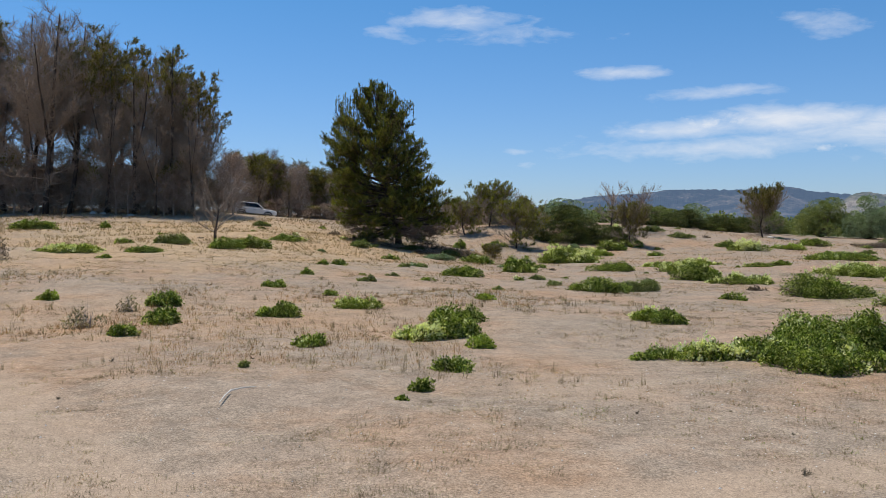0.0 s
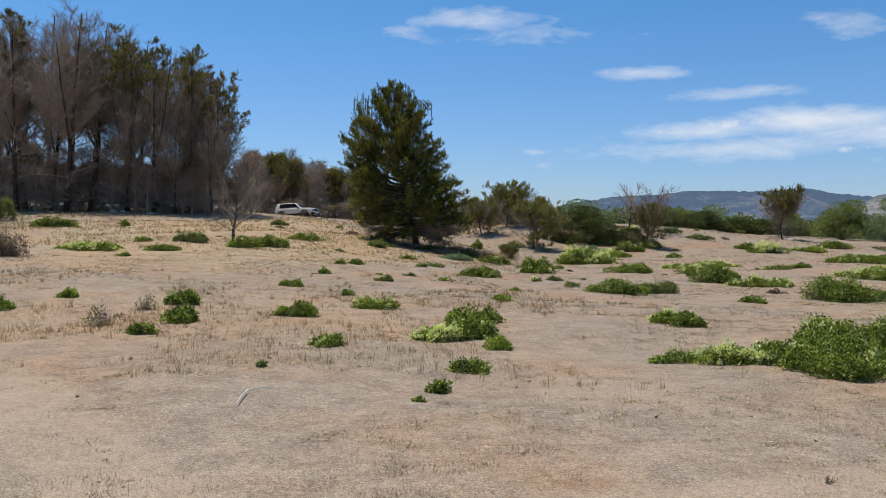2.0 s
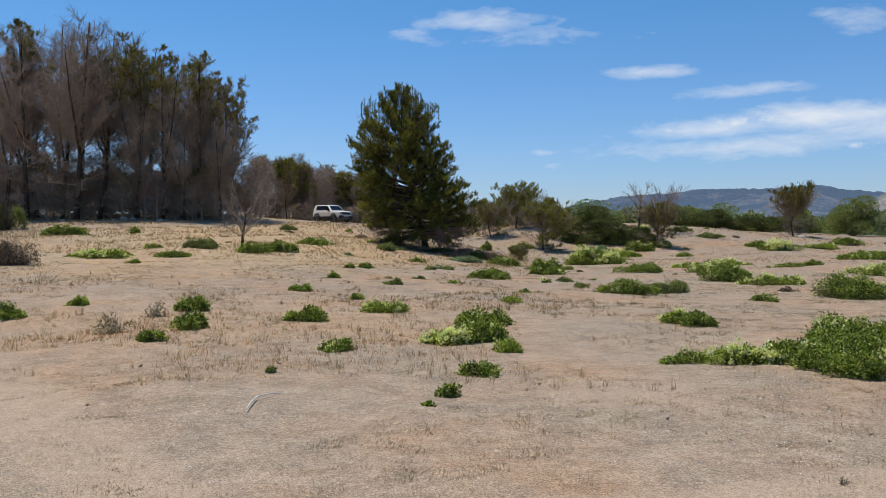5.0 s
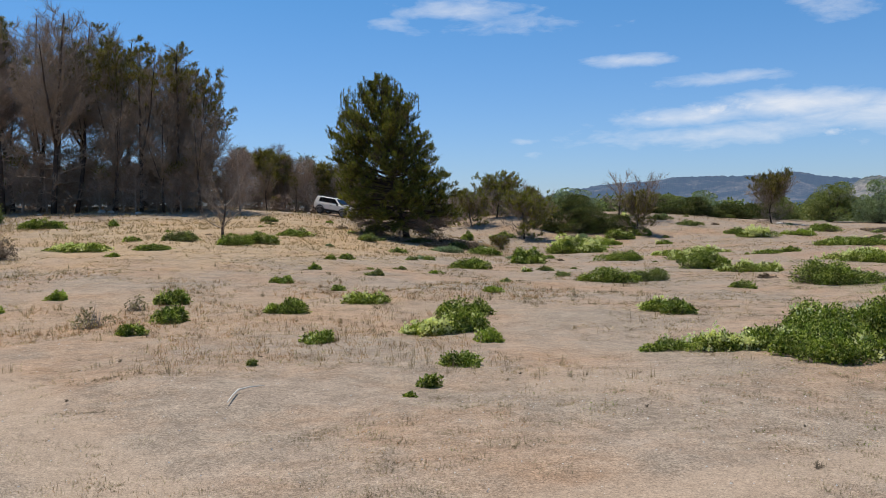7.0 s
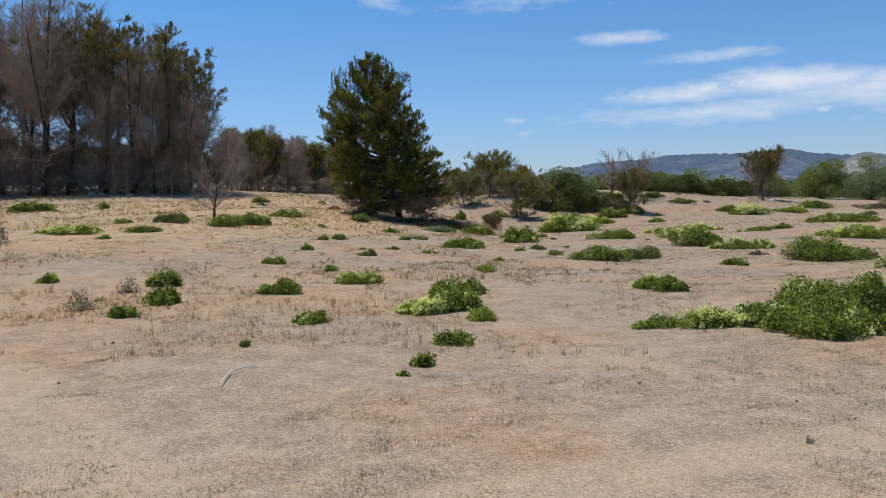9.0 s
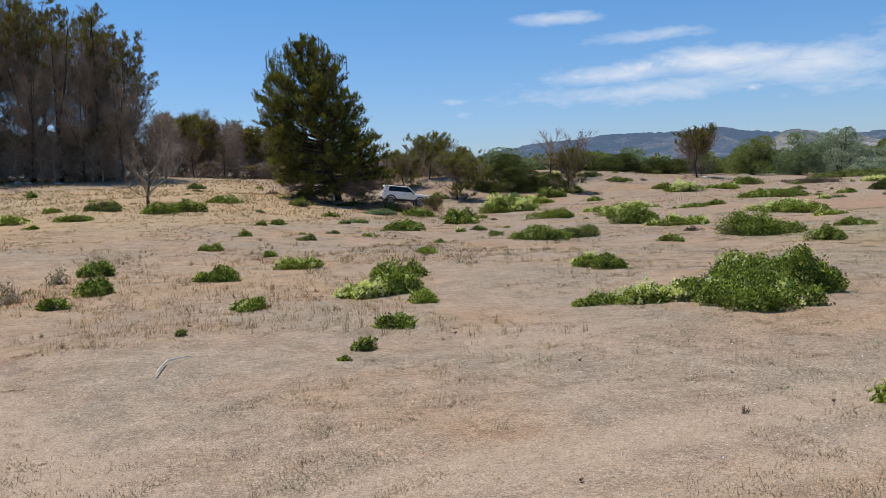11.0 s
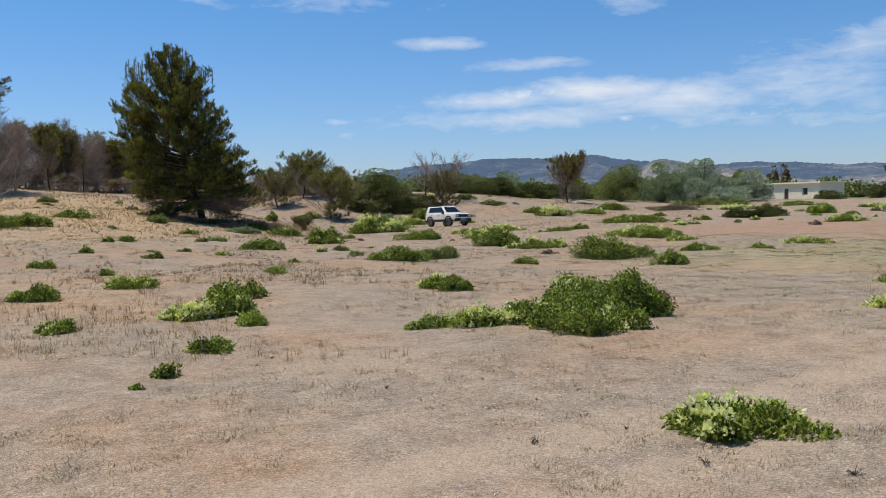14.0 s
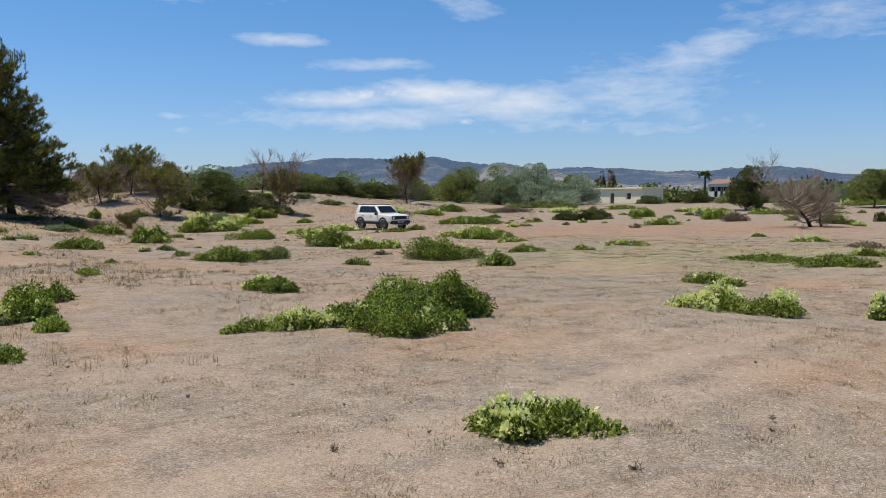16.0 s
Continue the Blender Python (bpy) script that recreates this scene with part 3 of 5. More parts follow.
def pine(x, y, name, label, category, trunk, limbs, crown, needle, bark=BARK, twig=TWIG, group=""):
    base = root(name, x, y, ground_height(x, y) - 0.05, label, category, group)
    piece("trunk", trunk, bark, base, smooth=True)
    piece("branchwork", limbs, twig, base)
    if crown.count:
        piece("crown", crown, needle, base)
    return base


def tufts(pile, C, O, count, length, width, spread, g):
    """Brushes of needles: count blades round each shoot at C along O."""
    C, O = np.repeat(C, count, 0), np.repeat(unit(O), count, 0)
    C = C + O * g.uniform(-0.5, 0.5, (len(C), 1)) * length
    blades(pile, C, O * 0.75 + g.normal(size=C.shape) * spread, length, width)


def lone_pine():
    """A broad old pine: a leaning trunk, tiers of rising boughs, brushes of needles at the shoots, dead skirts below."""
    g = np.random.default_rng(11)
    zl, xl = [0, 0.6, 1.5, 2.3, 4, 6.5, 8.3, 9, 10.3, 10.9, 11.4], [-2, -3.5, -4.4, -4.6, -4.8, -4.9, -5.0, -4.7, -4.0, -2.7, -1.7]
    zr, xr = [0, 0.6, 1.4, 3.3, 4.6, 5.0, 5.5, 6.5, 8.2, 8.9, 10.1, 10.8, 11.4], [1.5, 2.4, 3.6, 3.5, 3.3, 1.8, 2.2, 2.2, 1.5, 0.8, 0.5, -0.6, -1.5]
    zt, xt = [0, 1.5, 3, 5, 8, 11.2], [0, -0.3, -0.72, -1.2, -1.55, -1.7]
    trunk, limbs, dead, crown = Pile(), Pile(), Pile(), Pile()
    line = np.array([(np.interp(z, zt, xt) + 0.05 * math.sin(2.1 * z), 0.08 * math.sin(1.3 * z), z) for z in np.linspace(0, 11.0, 12)])
    tube(trunk, line, np.interp(line[:, 2], [0, 0.5, 4, 11], [0.27, 0.22, 0.17, 0.03]), 9)
    C, O, P, D = [], [], [], []
    count = 215
    for i in range(count):
        ze = 0.35 + 11.0 * ((i + g.random()) / count) ** 1.12
        a = i * 2.399 + g.normal() * 0.25
        lift = np.interp(ze, [0, 1.5, 3, 6, 9, 11.4], [-0.12, 0.0, 0.12, 0.40, 0.9, 2.2]) + g.normal() * 0.07
        cx = np.interp(ze, zt, xt)
        side = np.interp(ze, zr, xr) - cx if math.cos(a) > 0 else cx - np.interp(ze, zl, xl)
        front = 3.6 * np.interp(ze, [0, 1, 3, 7, 9.5, 11.4], [0.7, 1, 1, 0.95, 0.7, 0.1])
        R = 1 / math.hypot(math.cos(a) / max(0.15, side), math.sin(a) / front) * g.uniform(0.80, 1.03)
        z0 = max(0.9, ze - lift * R) if lift > 0 else ze - lift * R + 0.6
        at = np.array([np.interp(z0, line[:, 2], line[:, k]) for k in range(3)])
        end = np.array([cx + R * math.cos(a), R * math.sin(a), ze])
        u = np.linspace(0, 1, 7)[:, None]
        path = at + (end - at) * np.concatenate([u, u, u ** (1.35 if lift > 0 else 0.8)], 1) + g.normal(size=(7, 3)) * 0.05 * u
        alive = ze > 1.5 or g.random() < 0.35
        tube(limbs if alive else dead, path, np.maximum(0.012, (0.085 - 0.005 * ze) * np.linspace(1, 0.2, 7)), 5)
        along = unit(end - at)
        lush = g.choice([0.3, 0.9, 1.0, 1.0])
        for j in range(int(6 + 4.2 * R)):
            s = g.uniform(0.30, 1.0) ** 0.75
            p = np.array([np.interp(s, u[:, 0], path[:, k]) for k in range(3)])
            way = along + g.normal(size=3) * (0.75, 0.75, 0.30) + (0, 0, np.interp(ze, [0, 3, 7, 11], [0.0, 0.15, 0.5, 1.0]))
            ln = (0.38 + 0.16 * R) * (1.15 - 0.5 * s) * g.uniform(0.6, 1.2)
            q = p + unit(way) * ln
            tube(limbs if alive else dead, [p, (p + q) / 2 + g.normal(size=3) * 0.03, q], [0.016, 0.011, 0.006], 3)
            for v in (0.2, 0.4, 0.6, 0.75, 0.9) if alive else np.linspace(0.1, 1.0, 14):
                P.append(p + (q - p) * v), D.append(unit(way) + g.normal(size=3) * 0.7)
            if alive and s > np.interp(ze, [2, 5, 8], [0.52, 0.38, 0.3]) and g.random() < lush:
                for v in (0.35, 0.6, 0.82, 1.0, 1.0):
                    C.append(p + (q - p) * v + g.normal(size=3) * 0.11)
                    O.append(unit(way) * 0.5 + g.normal(size=3) * 0.30 + (0, 0, 0.65))
    blades(dead, np.array(P), np.array(D), 0.34, 0.007)
    tufts(crown, np.array(C), np.array(O), 21, 0.21, 0.0125, 0.42, g)
    # upright leading shoots round the top
    T = np.array([(x + g.normal() * 0.25, g.uniform(-1.6, 1.6), np.interp(abs(x + 1.7), [0, 1, 2, 2.6], [11.3, 10.9, 10.3, 9.9]) + g.uniform(-0.5, 0.25)) for x in np.linspace(-4.1, 0.5, 70)])
    for t in T:
        tube(limbs, [t - (0, 0, 0.9), t], [0.014, 0.006], 3)
        tufts(crown, np.array([t - (0, 0, v) for v in (0.05, 0.25, 0.5, 0.75)]), np.tile((0, 0, 1.0), (4, 1)), 18, 0.18, 0.0125, 0.33, g)
    base = pine(-2.95, 56.0, "pine_tree", "broad green pine with dense crown on a sandy mound", "pine tree", trunk, limbs, crown, NEEDLE, BARK, BARK)
    base.scale = (0.96, 0.96, 0.95)
    tagged(piece("deadwood", dead, TWIG_RUST, base, "dead brown lower boughs and twigs"), kind="stuff")


lone_pine()


def wood_tree(seed, h, live, spread=1.0, stems=3, per=34, brush=11):
    """A forked, ragged pine of the wood: ascending boughs, fine dead twigs, brushes of needles above the share live of its height."""
    g = np.random.default_rng(seed)
    trunk, limbs, crown = Pile(), Pile(), Pile()
    u = np.linspace(0, 1, 9)
    bow = g.normal(size=4) * 0.35
    main = np.stack([bow[0] * u ** 2 + bow[1] * np.sin(3.1 * u) * 0.8, bow[2] * u ** 2 + bow[3] * np.sin(2.7 * u) * 0.8, u * h], 1)
    tube(trunk, main, (0.010 * h + 0.04) * (1 - 0.9 * u) + 0.012, 7)
    lines = [(main, 0.04)]
    for k in range(stems - 1):
        s0, a = g.uniform(0.22, 0.55), g.uniform(0, 6.28)
        p = np.array([np.interp(s0, u, main[:, c]) for c in range(3)])
        top = h * g.uniform(0.74, 0.97)
        out = spread * g.uniform(1.1, 2.6)
        v = np.linspace(0, 1, 7)
        fork = p + np.stack([math.cos(a) * out * v ** 0.75, math.sin(a) * out * v ** 0.75, (top - p[2]) * v ** 1.1], 1) + g.normal(size=(7, 3)) * 0.08 * v[:, None]
        tube(trunk, fork, 0.0062 * h * (1 - 0.88 * v) + 0.012, 6)
        lines.append((fork, s0))
    P, D, C, O = [], [], [], []
    for line, s0 in lines:
        m = np.linspace(0, 1, len(line))
        for i in range(per):
            s = 0.03 + 0.96 * ((i + g.random()) / per) ** 1.25
            at = np.array([np.interp(s, m, line[:, c]) for c in range(3)])
            z = at[2] / h
            a = i * 2.4 + g.normal() * 0.5
            reach = spread * np.interp(z, [0, 0.15, 0.35, 0.6, 0.85, 1], [1.6, 2.3, 2.5, 2.2, 1.5, 0.6]) * g.uniform(0.6, 1.15)
            rise = g.uniform(-0.25, 0.35) if z < 0.3 else g.uniform(0.35, 1.2)
            path = limb_path(at, (math.cos(a), math.sin(a), rise), reach, 0.02 if z < 0.3 else 0.09, g, 5)
            tube(limbs, path, np.maximum(0.011, 0.0032 * h * (1.1 - z) * np.linspace(1, 0.25, 6)), 4)
            along = unit(path[-1] - path[0])
            green = z > live + g.normal() * 0.09 and g.random() < 0.72
            for j in range(int(5 + 3 * reach)):
                q = path[int(g.integers(1, 6))]
                sub = limb_path(q, along * 0.8 + g.normal(size=3) * 0.55 + (0, 0, 0.3), g.uniform(0.45, 1.0) * (0.4 + 0.25 * reach), 0.05, g, 2)
                tube(limbs, sub, [0.012, 0.010, 0.007], 3)
                w = unit(sub[-1] - sub[0])
                for t in range(15 if z < 0.6 else 9):
                    P.append(sub[0] + (sub[-1] - sub[0]) * g.uniform(0.2, 1.0)), D.append(w + g.normal(size=3) * 0.55 + (0, 0, 0.1))
                if green:
                    for t in range(4):
                        C.append(sub[0] + (sub[-1] - sub[0]) * g.uniform(0.4, 1.1) + g.normal(size=3) * 0.08), O.append(w * 0.6 + g.normal(size=3) * 0.3 + (0, 0, 0.6))
    blades(limbs, np.array(P), np.array(D), 0.5, 0.0085)
    if C:
        tufts(crown, np.array(C), np.array(O), brush, 0.25, 0.021, 0.45, g)
    return trunk, limbs, crown


def forest():
    """Half-dead pine wood on the dune crest: bare grey-brown boughs below, thin olive crowns above."""
    kinds = []
    for i, (h, live, spread, green, twig) in enumerate(WOOD):
        t, l, c = wood_tree(230 + i, h, live, spread)
        label = "tall half-dead pine with grey boughs and ragged olive crown" if live < 1 else "tall dead bare pine with grey-brown twigs"
        kinds.append(pine(FOREST[i][0], FOREST[i][1], "pine_tree", label, "pine tree", t, l, c, green, BARK, twig, "pine wood on the crest"))
    g = np.random.default_rng(5)
    for i, (x, y, h, kind) in enumerate(FOREST):
        size = h / WOOD[kind][0]
        if i < len(kinds):
            kinds[i].scale = (size, size, size)
        else:
            ob = copy_thing(kinds[kind], pose(x, y, ground_height(x, y) - 0.05, 0, 0, g.uniform(0, 360)) @ pose(0, 0, 0, g.uniform(-4, 4), g.uniform(-4, 4), 0))
            ob.scale = (size * g.uniform(0.95, 1.2), size * g.uniform(0.95, 1.2), size)


# height, share of the height below which all is dead, spread, needles, twigs
WOOD = [(15.5, 0.74, 1.0, NEEDLE_OLIVE, TWIG_WOOD), (15.0, 0.66, 1.05, NEEDLE_RUSTY, TWIG_WOOD), (14.5, 0.80, 0.95, NEEDLE_OLIVE, TWIG_WOOD), (15.5, 2.0, 0.9, NEEDLE, TWIG), (13.0, 0.62, 1.1, NEEDLE_RUSTY, TWIG_WOOD), (12.0, 2.0, 1.15, NEEDLE, TWIG_WOOD)]
# place, height, kind
FOREST = [
    (-26.0, 70.0, 13.4, 0), (-31.5, 70.0, 15.0, 1), (-23.3, 71.0, 13.3, 2), (-35.5, 71.5, 15.6, 3), (-29.0, 72.0, 14.3, 4), (-28.0, 69.0, 9.3, 5),
    (-24.2, 76.0, 13.2, 1), (-24.3, 74.0, 14.2, 0), (-27.5, 75.0, 14.3, 2), (-33.5, 75.0, 16.6, 5), (-38.5, 73.0, 16.9, 4), (-41.5, 74.5, 15.8, 5),
    (-37.0, 78.0, 17.6, 3), (-30.5, 79.0, 15.6, 1), (-25.7, 80.0, 13.5, 1), (-23.7, 84.0, 11.0, 1), (-34.5, 84.0, 17.4, 1), (-45.0, 78.0, 14.7, 3),
    (-41.0, 82.0, 18.7, 3), (-28.5, 86.0, 15.0, 2), (-48.5, 80.0, 16.2, 5), (-33.0, 69.0, 16.4, 5), (-37.5, 69.5, 16.1, 3), (-40.0, 70.5, 14.9, 3),
    (-43.5, 72.5, 16.0, 2), (-21.9, 72.5, 11.8, 4), (-24.0, 69.5, 7.6, 5), (-21.0, 70.0, 7.7, 5), (-19.3, 88.0, 6.3, 1), (-17.0, 91.0, 4.5, 1),
]
forest()


def brown_scrub():
    """Leafless grey-brown scrub and thin young trees behind the car track."""
    def bushy(u):
        w = np.interp(u, [0, 0.3, 0.8, 1], [1.2, 1.7, 1.3, 0.5])
        return w, w, w

    kinds = []
    for s, (need, dead, twig) in enumerate(((1, 0.7, TWIG), (0, 0.9, TWIG_RUST), (3, 0.5, TWIG_RUST), (0, 0.9, TWIG))):
        t, l, c = pine_meshes(60 + s, 5.0, bushy, need, 1.0, dead, 0.02, 0.0115, twigs=2.6, tuft=0.45, start=0.02, sag=0.8)
        kinds.append((t, l, c, twig))
    g = np.random.default_rng(9)
    made = {}
    for i in range(96):
        row = i % 2
        x = -24.0 + 36.0 * (i + g.random()) / 96
        y = 95 + 7 * row + g.uniform(-2.5, 2.5) + 0.35 * (x + 24)
        k = int(g.integers(0, 4))
        size = g.uniform(0.75, 1.15) * (1.2 if x < -16 else 1.0) * (1.0 - 0.42 * ramp(-10, 0, x))
        if k not in made:
            t, l, c, twig = kinds[k]
            made[k] = pine(x, y, "scrub_tree", "leafless grey-brown scrub tree with fine twigs" if k != 2 else "thin scrub tree with sparse olive needles", "scrub tree", t, l, c, NEEDLE_OLIVE, TWIG, twig, "brown scrub behind the track")
            made[k].scale = (size, size, size)
        else:
            ob = copy_thing(made[k], pose(x, y, ground_height(x, y) - 0.05, 0, 0, g.uniform(0, 360)))
            ob.scale = (size, size, size * g.uniform(0.85, 1.15))
    # undergrowth in the shade of the pine wood
    for i in range(44):
        x = -47 + 29 * (i + g.random()) / 44
        y = 69.5 + g.uniform(-1.0, 8)
        k = (0, 1, 3)[int(g.integers(0, 3))]
        size = g.uniform(0.5, 1.25)
        if k in made:
            ob = copy_thing(made[k], pose(x, y, ground_height(x, y) - 0.05, 0, 0, g.uniform(0, 360)))
            ob.scale = (size, size, size)
            tagged(ob, "dry leafless undergrowth below the pines", "dead shrub", "undergrowth of the pine wood")
    # thicket that closes the wood behind
    for i in range(64):
        x = -62 + 39 * (i + g.random()) / 64
        y = (80, 91)[i % 2] + g.uniform(-2.5, 2.5)
        k = (0, 1, 2, 3, 0)[i % 5]
        wide = g.uniform(1.0, 1.6)
        ob = copy_thing(made[k], pose(x, y, ground_height(x, y) - 0.15, 0, 0, g.uniform(0, 360)))
        ob.scale = (wide, wide, g.uniform(0.5, 1.0))
        tagged(ob, "tangled brown thicket behind the pine wood", "thicket", "thicket behind the pine wood")

    # low growth that closes the foot of the scrub beyond the crest
    for i in range(34):
        x = -25 + 27 * (i + g.random()) / 34
        y = 91.5 + 0.3 * (x + 25) + g.uniform(-1.0, 1.5)
        ob = copy_thing(made[(0, 1, 3)[i % 3]], pose(x, y, ground_height(x, y) - 0.25, 0, 0, g.uniform(0, 360)))
        wide = g.uniform(0.6, 0.95)
        ob.scale = (wide, wide, g.uniform(0.25, 0.45))
        tagged(ob, "low dry undergrowth at the foot of the brown scrub", "dead shrub", "undergrowth behind the track")


brown_scrub()


def bare_tree(x, y, height, spread, seed, label, twig=TWIG, name="dead_tree", boughs=9, far=0.004, lean=0.05, twigs=1.0, low=0.25, up=1.0, stout=0.016):
    """A leafless tree: forked boughs and fine twigs."""
    g = np.random.default_rng(seed)
    base = root(name, x, y, ground_height(x, y) - 0.04, label, "dead tree")
    trunk, limbs = Pile(), Pile()
    top = np.array([lean * height, 0, height * 0.62])
    pts = np.array([np.array([lean * height * s * s + 0.05 * math.sin(6 * s + seed), 0.05 * math.sin(5 * s), height * 0.62 * s]) for s in np.linspace(0, 1, 6)])
    r0 = stout * height + 0.012
    tube(trunk, pts, r0 * np.linspace(1, 0.4, 6), 7)
    P, D = [], []
    for i in range(boughs):
        s = low + (1 - low) * (i + g.random()) / boughs
        at = np.array([np.interp(s, np.linspace(0, 1, 6), pts[:, k]) for k in range(3)])
        a = i * 2.4 + g.normal() * 0.4
        path = limb_path(at, (math.cos(a), math.sin(a), (0.25 + 0.9 * s) * up), spread * g.uniform(0.7, 1.1), 0.10, g, 6)
        tube(limbs, path, np.maximum(far * 0.7, r0 * 0.42 * np.linspace(1, 0.2, 7)), 4)
        for j in range(9):
            q = path[int(g.integers(2, 7))]
            sub = limb_path(q, unit(path[-1] - path[0]) + g.normal(size=3) * 0.6 + (0, 0, 0.3), spread * g.uniform(0.25, 0.5), 0.06, g, 3)
            tube(limbs, sub, np.maximum(far * 0.55, r0 * 0.12 * np.linspace(1, 0.3, 4)), 3)
            for z in range(int(7 * twigs)):
                p = sub[int(g.integers(1, 4))]
                P.append(p), D.append(unit(sub[-1] - sub[0]) + g.normal(size=3) * 0.55 + (0, 0, 0.2))
    blades(limbs, np.array(P), np.array(D), 0.22 * spread, far * 0.55)
    piece("trunk", trunk, BARK if twig is not TWIG_PALE else TWIG_PALE, base, smooth=True)
    piece("branchwork", limbs, twig, base)
    return base


def leafy_tree(x, y, height, width, seed, leaf, label, category="tree", name="tree", trunk_share=0.15, size=None, dense=1.0, twig=STEM, deep=None):
    """A bush or tree with a crown of many lobes of leaves, with gaps between them."""
    g = np.random.default_rng(seed)
    r = math.hypot(x, y)
    size = size or max(0.06, 0.0014 * r)
    base = root(name, x, y, ground_height(x, y) - 0.05, label, category, turn=math.degrees(math.atan2(-x, y)))
    trunk, limbs, crown = Pile(), Pile(), Pile()
    deep = deep or width
    n = 26 if height < 4 else 34
    a = g.uniform(0, 2 * np.pi, n)
    rad = np.sqrt(g.uniform(0, 1.0, n))
    C = np.stack([rad * np.cos(a) * width * 0.38, rad * np.sin(a) * deep * 0.38, height * (trunk_share + (1 - trunk_share) * g.uniform(0.06, 0.86, n) * (1 - 0.62 * rad ** 2))], 1)
    R = np.stack([g.uniform(0.10, 0.19, n) * width, g.uniform(0.10, 0.19, n) * deep, g.uniform(0.10, 0.18, n) * height], 1)
    tube(trunk, [(0, 0, 0), (0.03 * width, 0, height * 0.3), (0, 0.02, height * 0.6)], [0.02 * height + 0.03, 0.016 * height + 0.02, 0.01 * height], 6)
    for c in C:
        tube(limbs, limb_path((0, 0, height * trunk_share * 0.7), c - np.array([0, 0, height * trunk_share * 0.7]), np.linalg.norm(c), 0, g, 4), np.linspace(0.012 * height, 0.004 * height, 5), 4)
    k = int(dense * 2.4 * (width * deep + (width + deep) * height) / (size * size * 0.5))
    k = min(k, 42000)
    i = g.integers(0, n, k)
    o = unit(g.normal(size=(k, 3)) + (0, 0, 0.2))
    P = C[i] + o * R[i] * (1 - 0.35 * g.random((k, 1)) ** 2)
    keep = P[:, 2] > 0.03 * height
    P, o = P[keep], o[keep]
    leaves(crown, P, o + g.normal(size=P.shape) * 0.8, size, size * 0.32)
    piece("trunk", trunk, twig, base, smooth=True)
    piece("branchwork", limbs, twig, base)
    piece("crown", crown, leaf, base)
    return base


# ---- single trees and hedges ----
bare_tree(-12.1, 44.2, 2.9, 1.75, 3, "small leafless dead tree with dark trunk on the slope", TWIG_WOOD, boughs=12, twigs=1.0, far=0.013, low=0.2, up=0.75, stout=0.028)
bare_tree(19.0, 94.0, 6.6, 1.9, 5, "leafless pale brown tree with fine twigs", TWIG, boughs=14, far=0.008, twigs=5)
bare_tree(22.3, 96.0, 4.6, 2.6, 8, "leafless rust-brown tree behind the mound", TWIG_RUST, boughs=14, far=0.009, twigs=6)
bare_tree(46.5, 43.0, 3.0, 2.3, 21, "spreading leafless dead tree with twisted dark boughs", TWIG_WOOD, boughs=24, far=0.0075, lean=-0.80, twigs=9.0, low=0.12, up=0.28, stout=0.04)
bare_tree(46.9, 42.4, 2.2, 1.3, 22, "low leaning dead tree with grey twigs", TWIG, boughs=12, far=0.007, lean=-0.2, twigs=6.0, low=0.12, up=0.6, stout=0.04)


NEEDLE_YELLOW = leaf_material("yellow_pine_needle", (0.13, 0.13, 0.025), (0.22, 0.21, 0.04), (0.34, 0.30, 0.08), 0.35, 0.55)


def conifer(x, y, height, width, seed, label, needle, live=0.04, per=15, brush=10, twig=TWIG_WOOD, stems=3):
    t, l, c = wood_tree(seed, height, live, width / 4.3, stems, per, brush)
    return pine(x, y, "young_pine", label, "young pine", t, l, c, needle, BARK, twig)


conifer(7.5, 85.0, 4.2, 4.4, 41, "young yellow-green pine beside dark scrub", NEEDLE_YELLOW, -0.1, 22, 11)
conifer(2.4, 92.0, 3.0, 3.4, 42, "young yellow-green pine on the bank", NEEDLE_YELLOW, -0.1, 18, 10)
conifer(5.4, 97.0, 3.4, 5.6, 43, "bushy olive-green pine on the bank", NEEDLE_YELLOW, -0.2, 28, 13)
conifer(19.3, 86.0, 4.0, 3.6, 44, "thin young pine with sparse needles", NEEDLE_OLIVE, 0.0, 18, 9)
conifer(41.5, 108.0, 5.5, 5.8, 45, "flat-topped pine with bare twiggy lower boughs", NEEDLE_OLIVE, 0.5, 30, 13)
conifer(3.4, 61.0, 0.6, 0.6, 46, "small green young pine on the sand", NEEDLE_OLIVE, 0.0, 5, 6)

leafy_tree(13.6, 90.5, 4.2, 12.0, 51, LEAF_DARK, "large dark green mound of dense scrub", "scrub", "scrub_mound", 0.0, deep=7.0, dense=1.3)
leafy_tree(17.0, 88.5, 2.2, 6.5, 52, LEAF_DARK, "dark green low scrub at the foot of the mound", "scrub", "scrub_mound", 0.0, deep=4.0, dense=1.2)
leafy_tree(15.2, 108.0, 4.0, 9.0, 53, LEAF_GREY, "grey-green thicket behind the mound", "scrub", "thicket", 0.0, deep=5.0, dense=0.7)
for i in range(5):
    leafy_tree(25.0 + 4.2 * i, 112.0 + 1.2 * i, 2.5 + 0.3 * (i % 3), 8.0, 70 + i, LEAF_DARK, "dark olive hedge of dense scrub along the bank", "scrub", "hedge", 0.0, deep=3.5, dense=1.0)

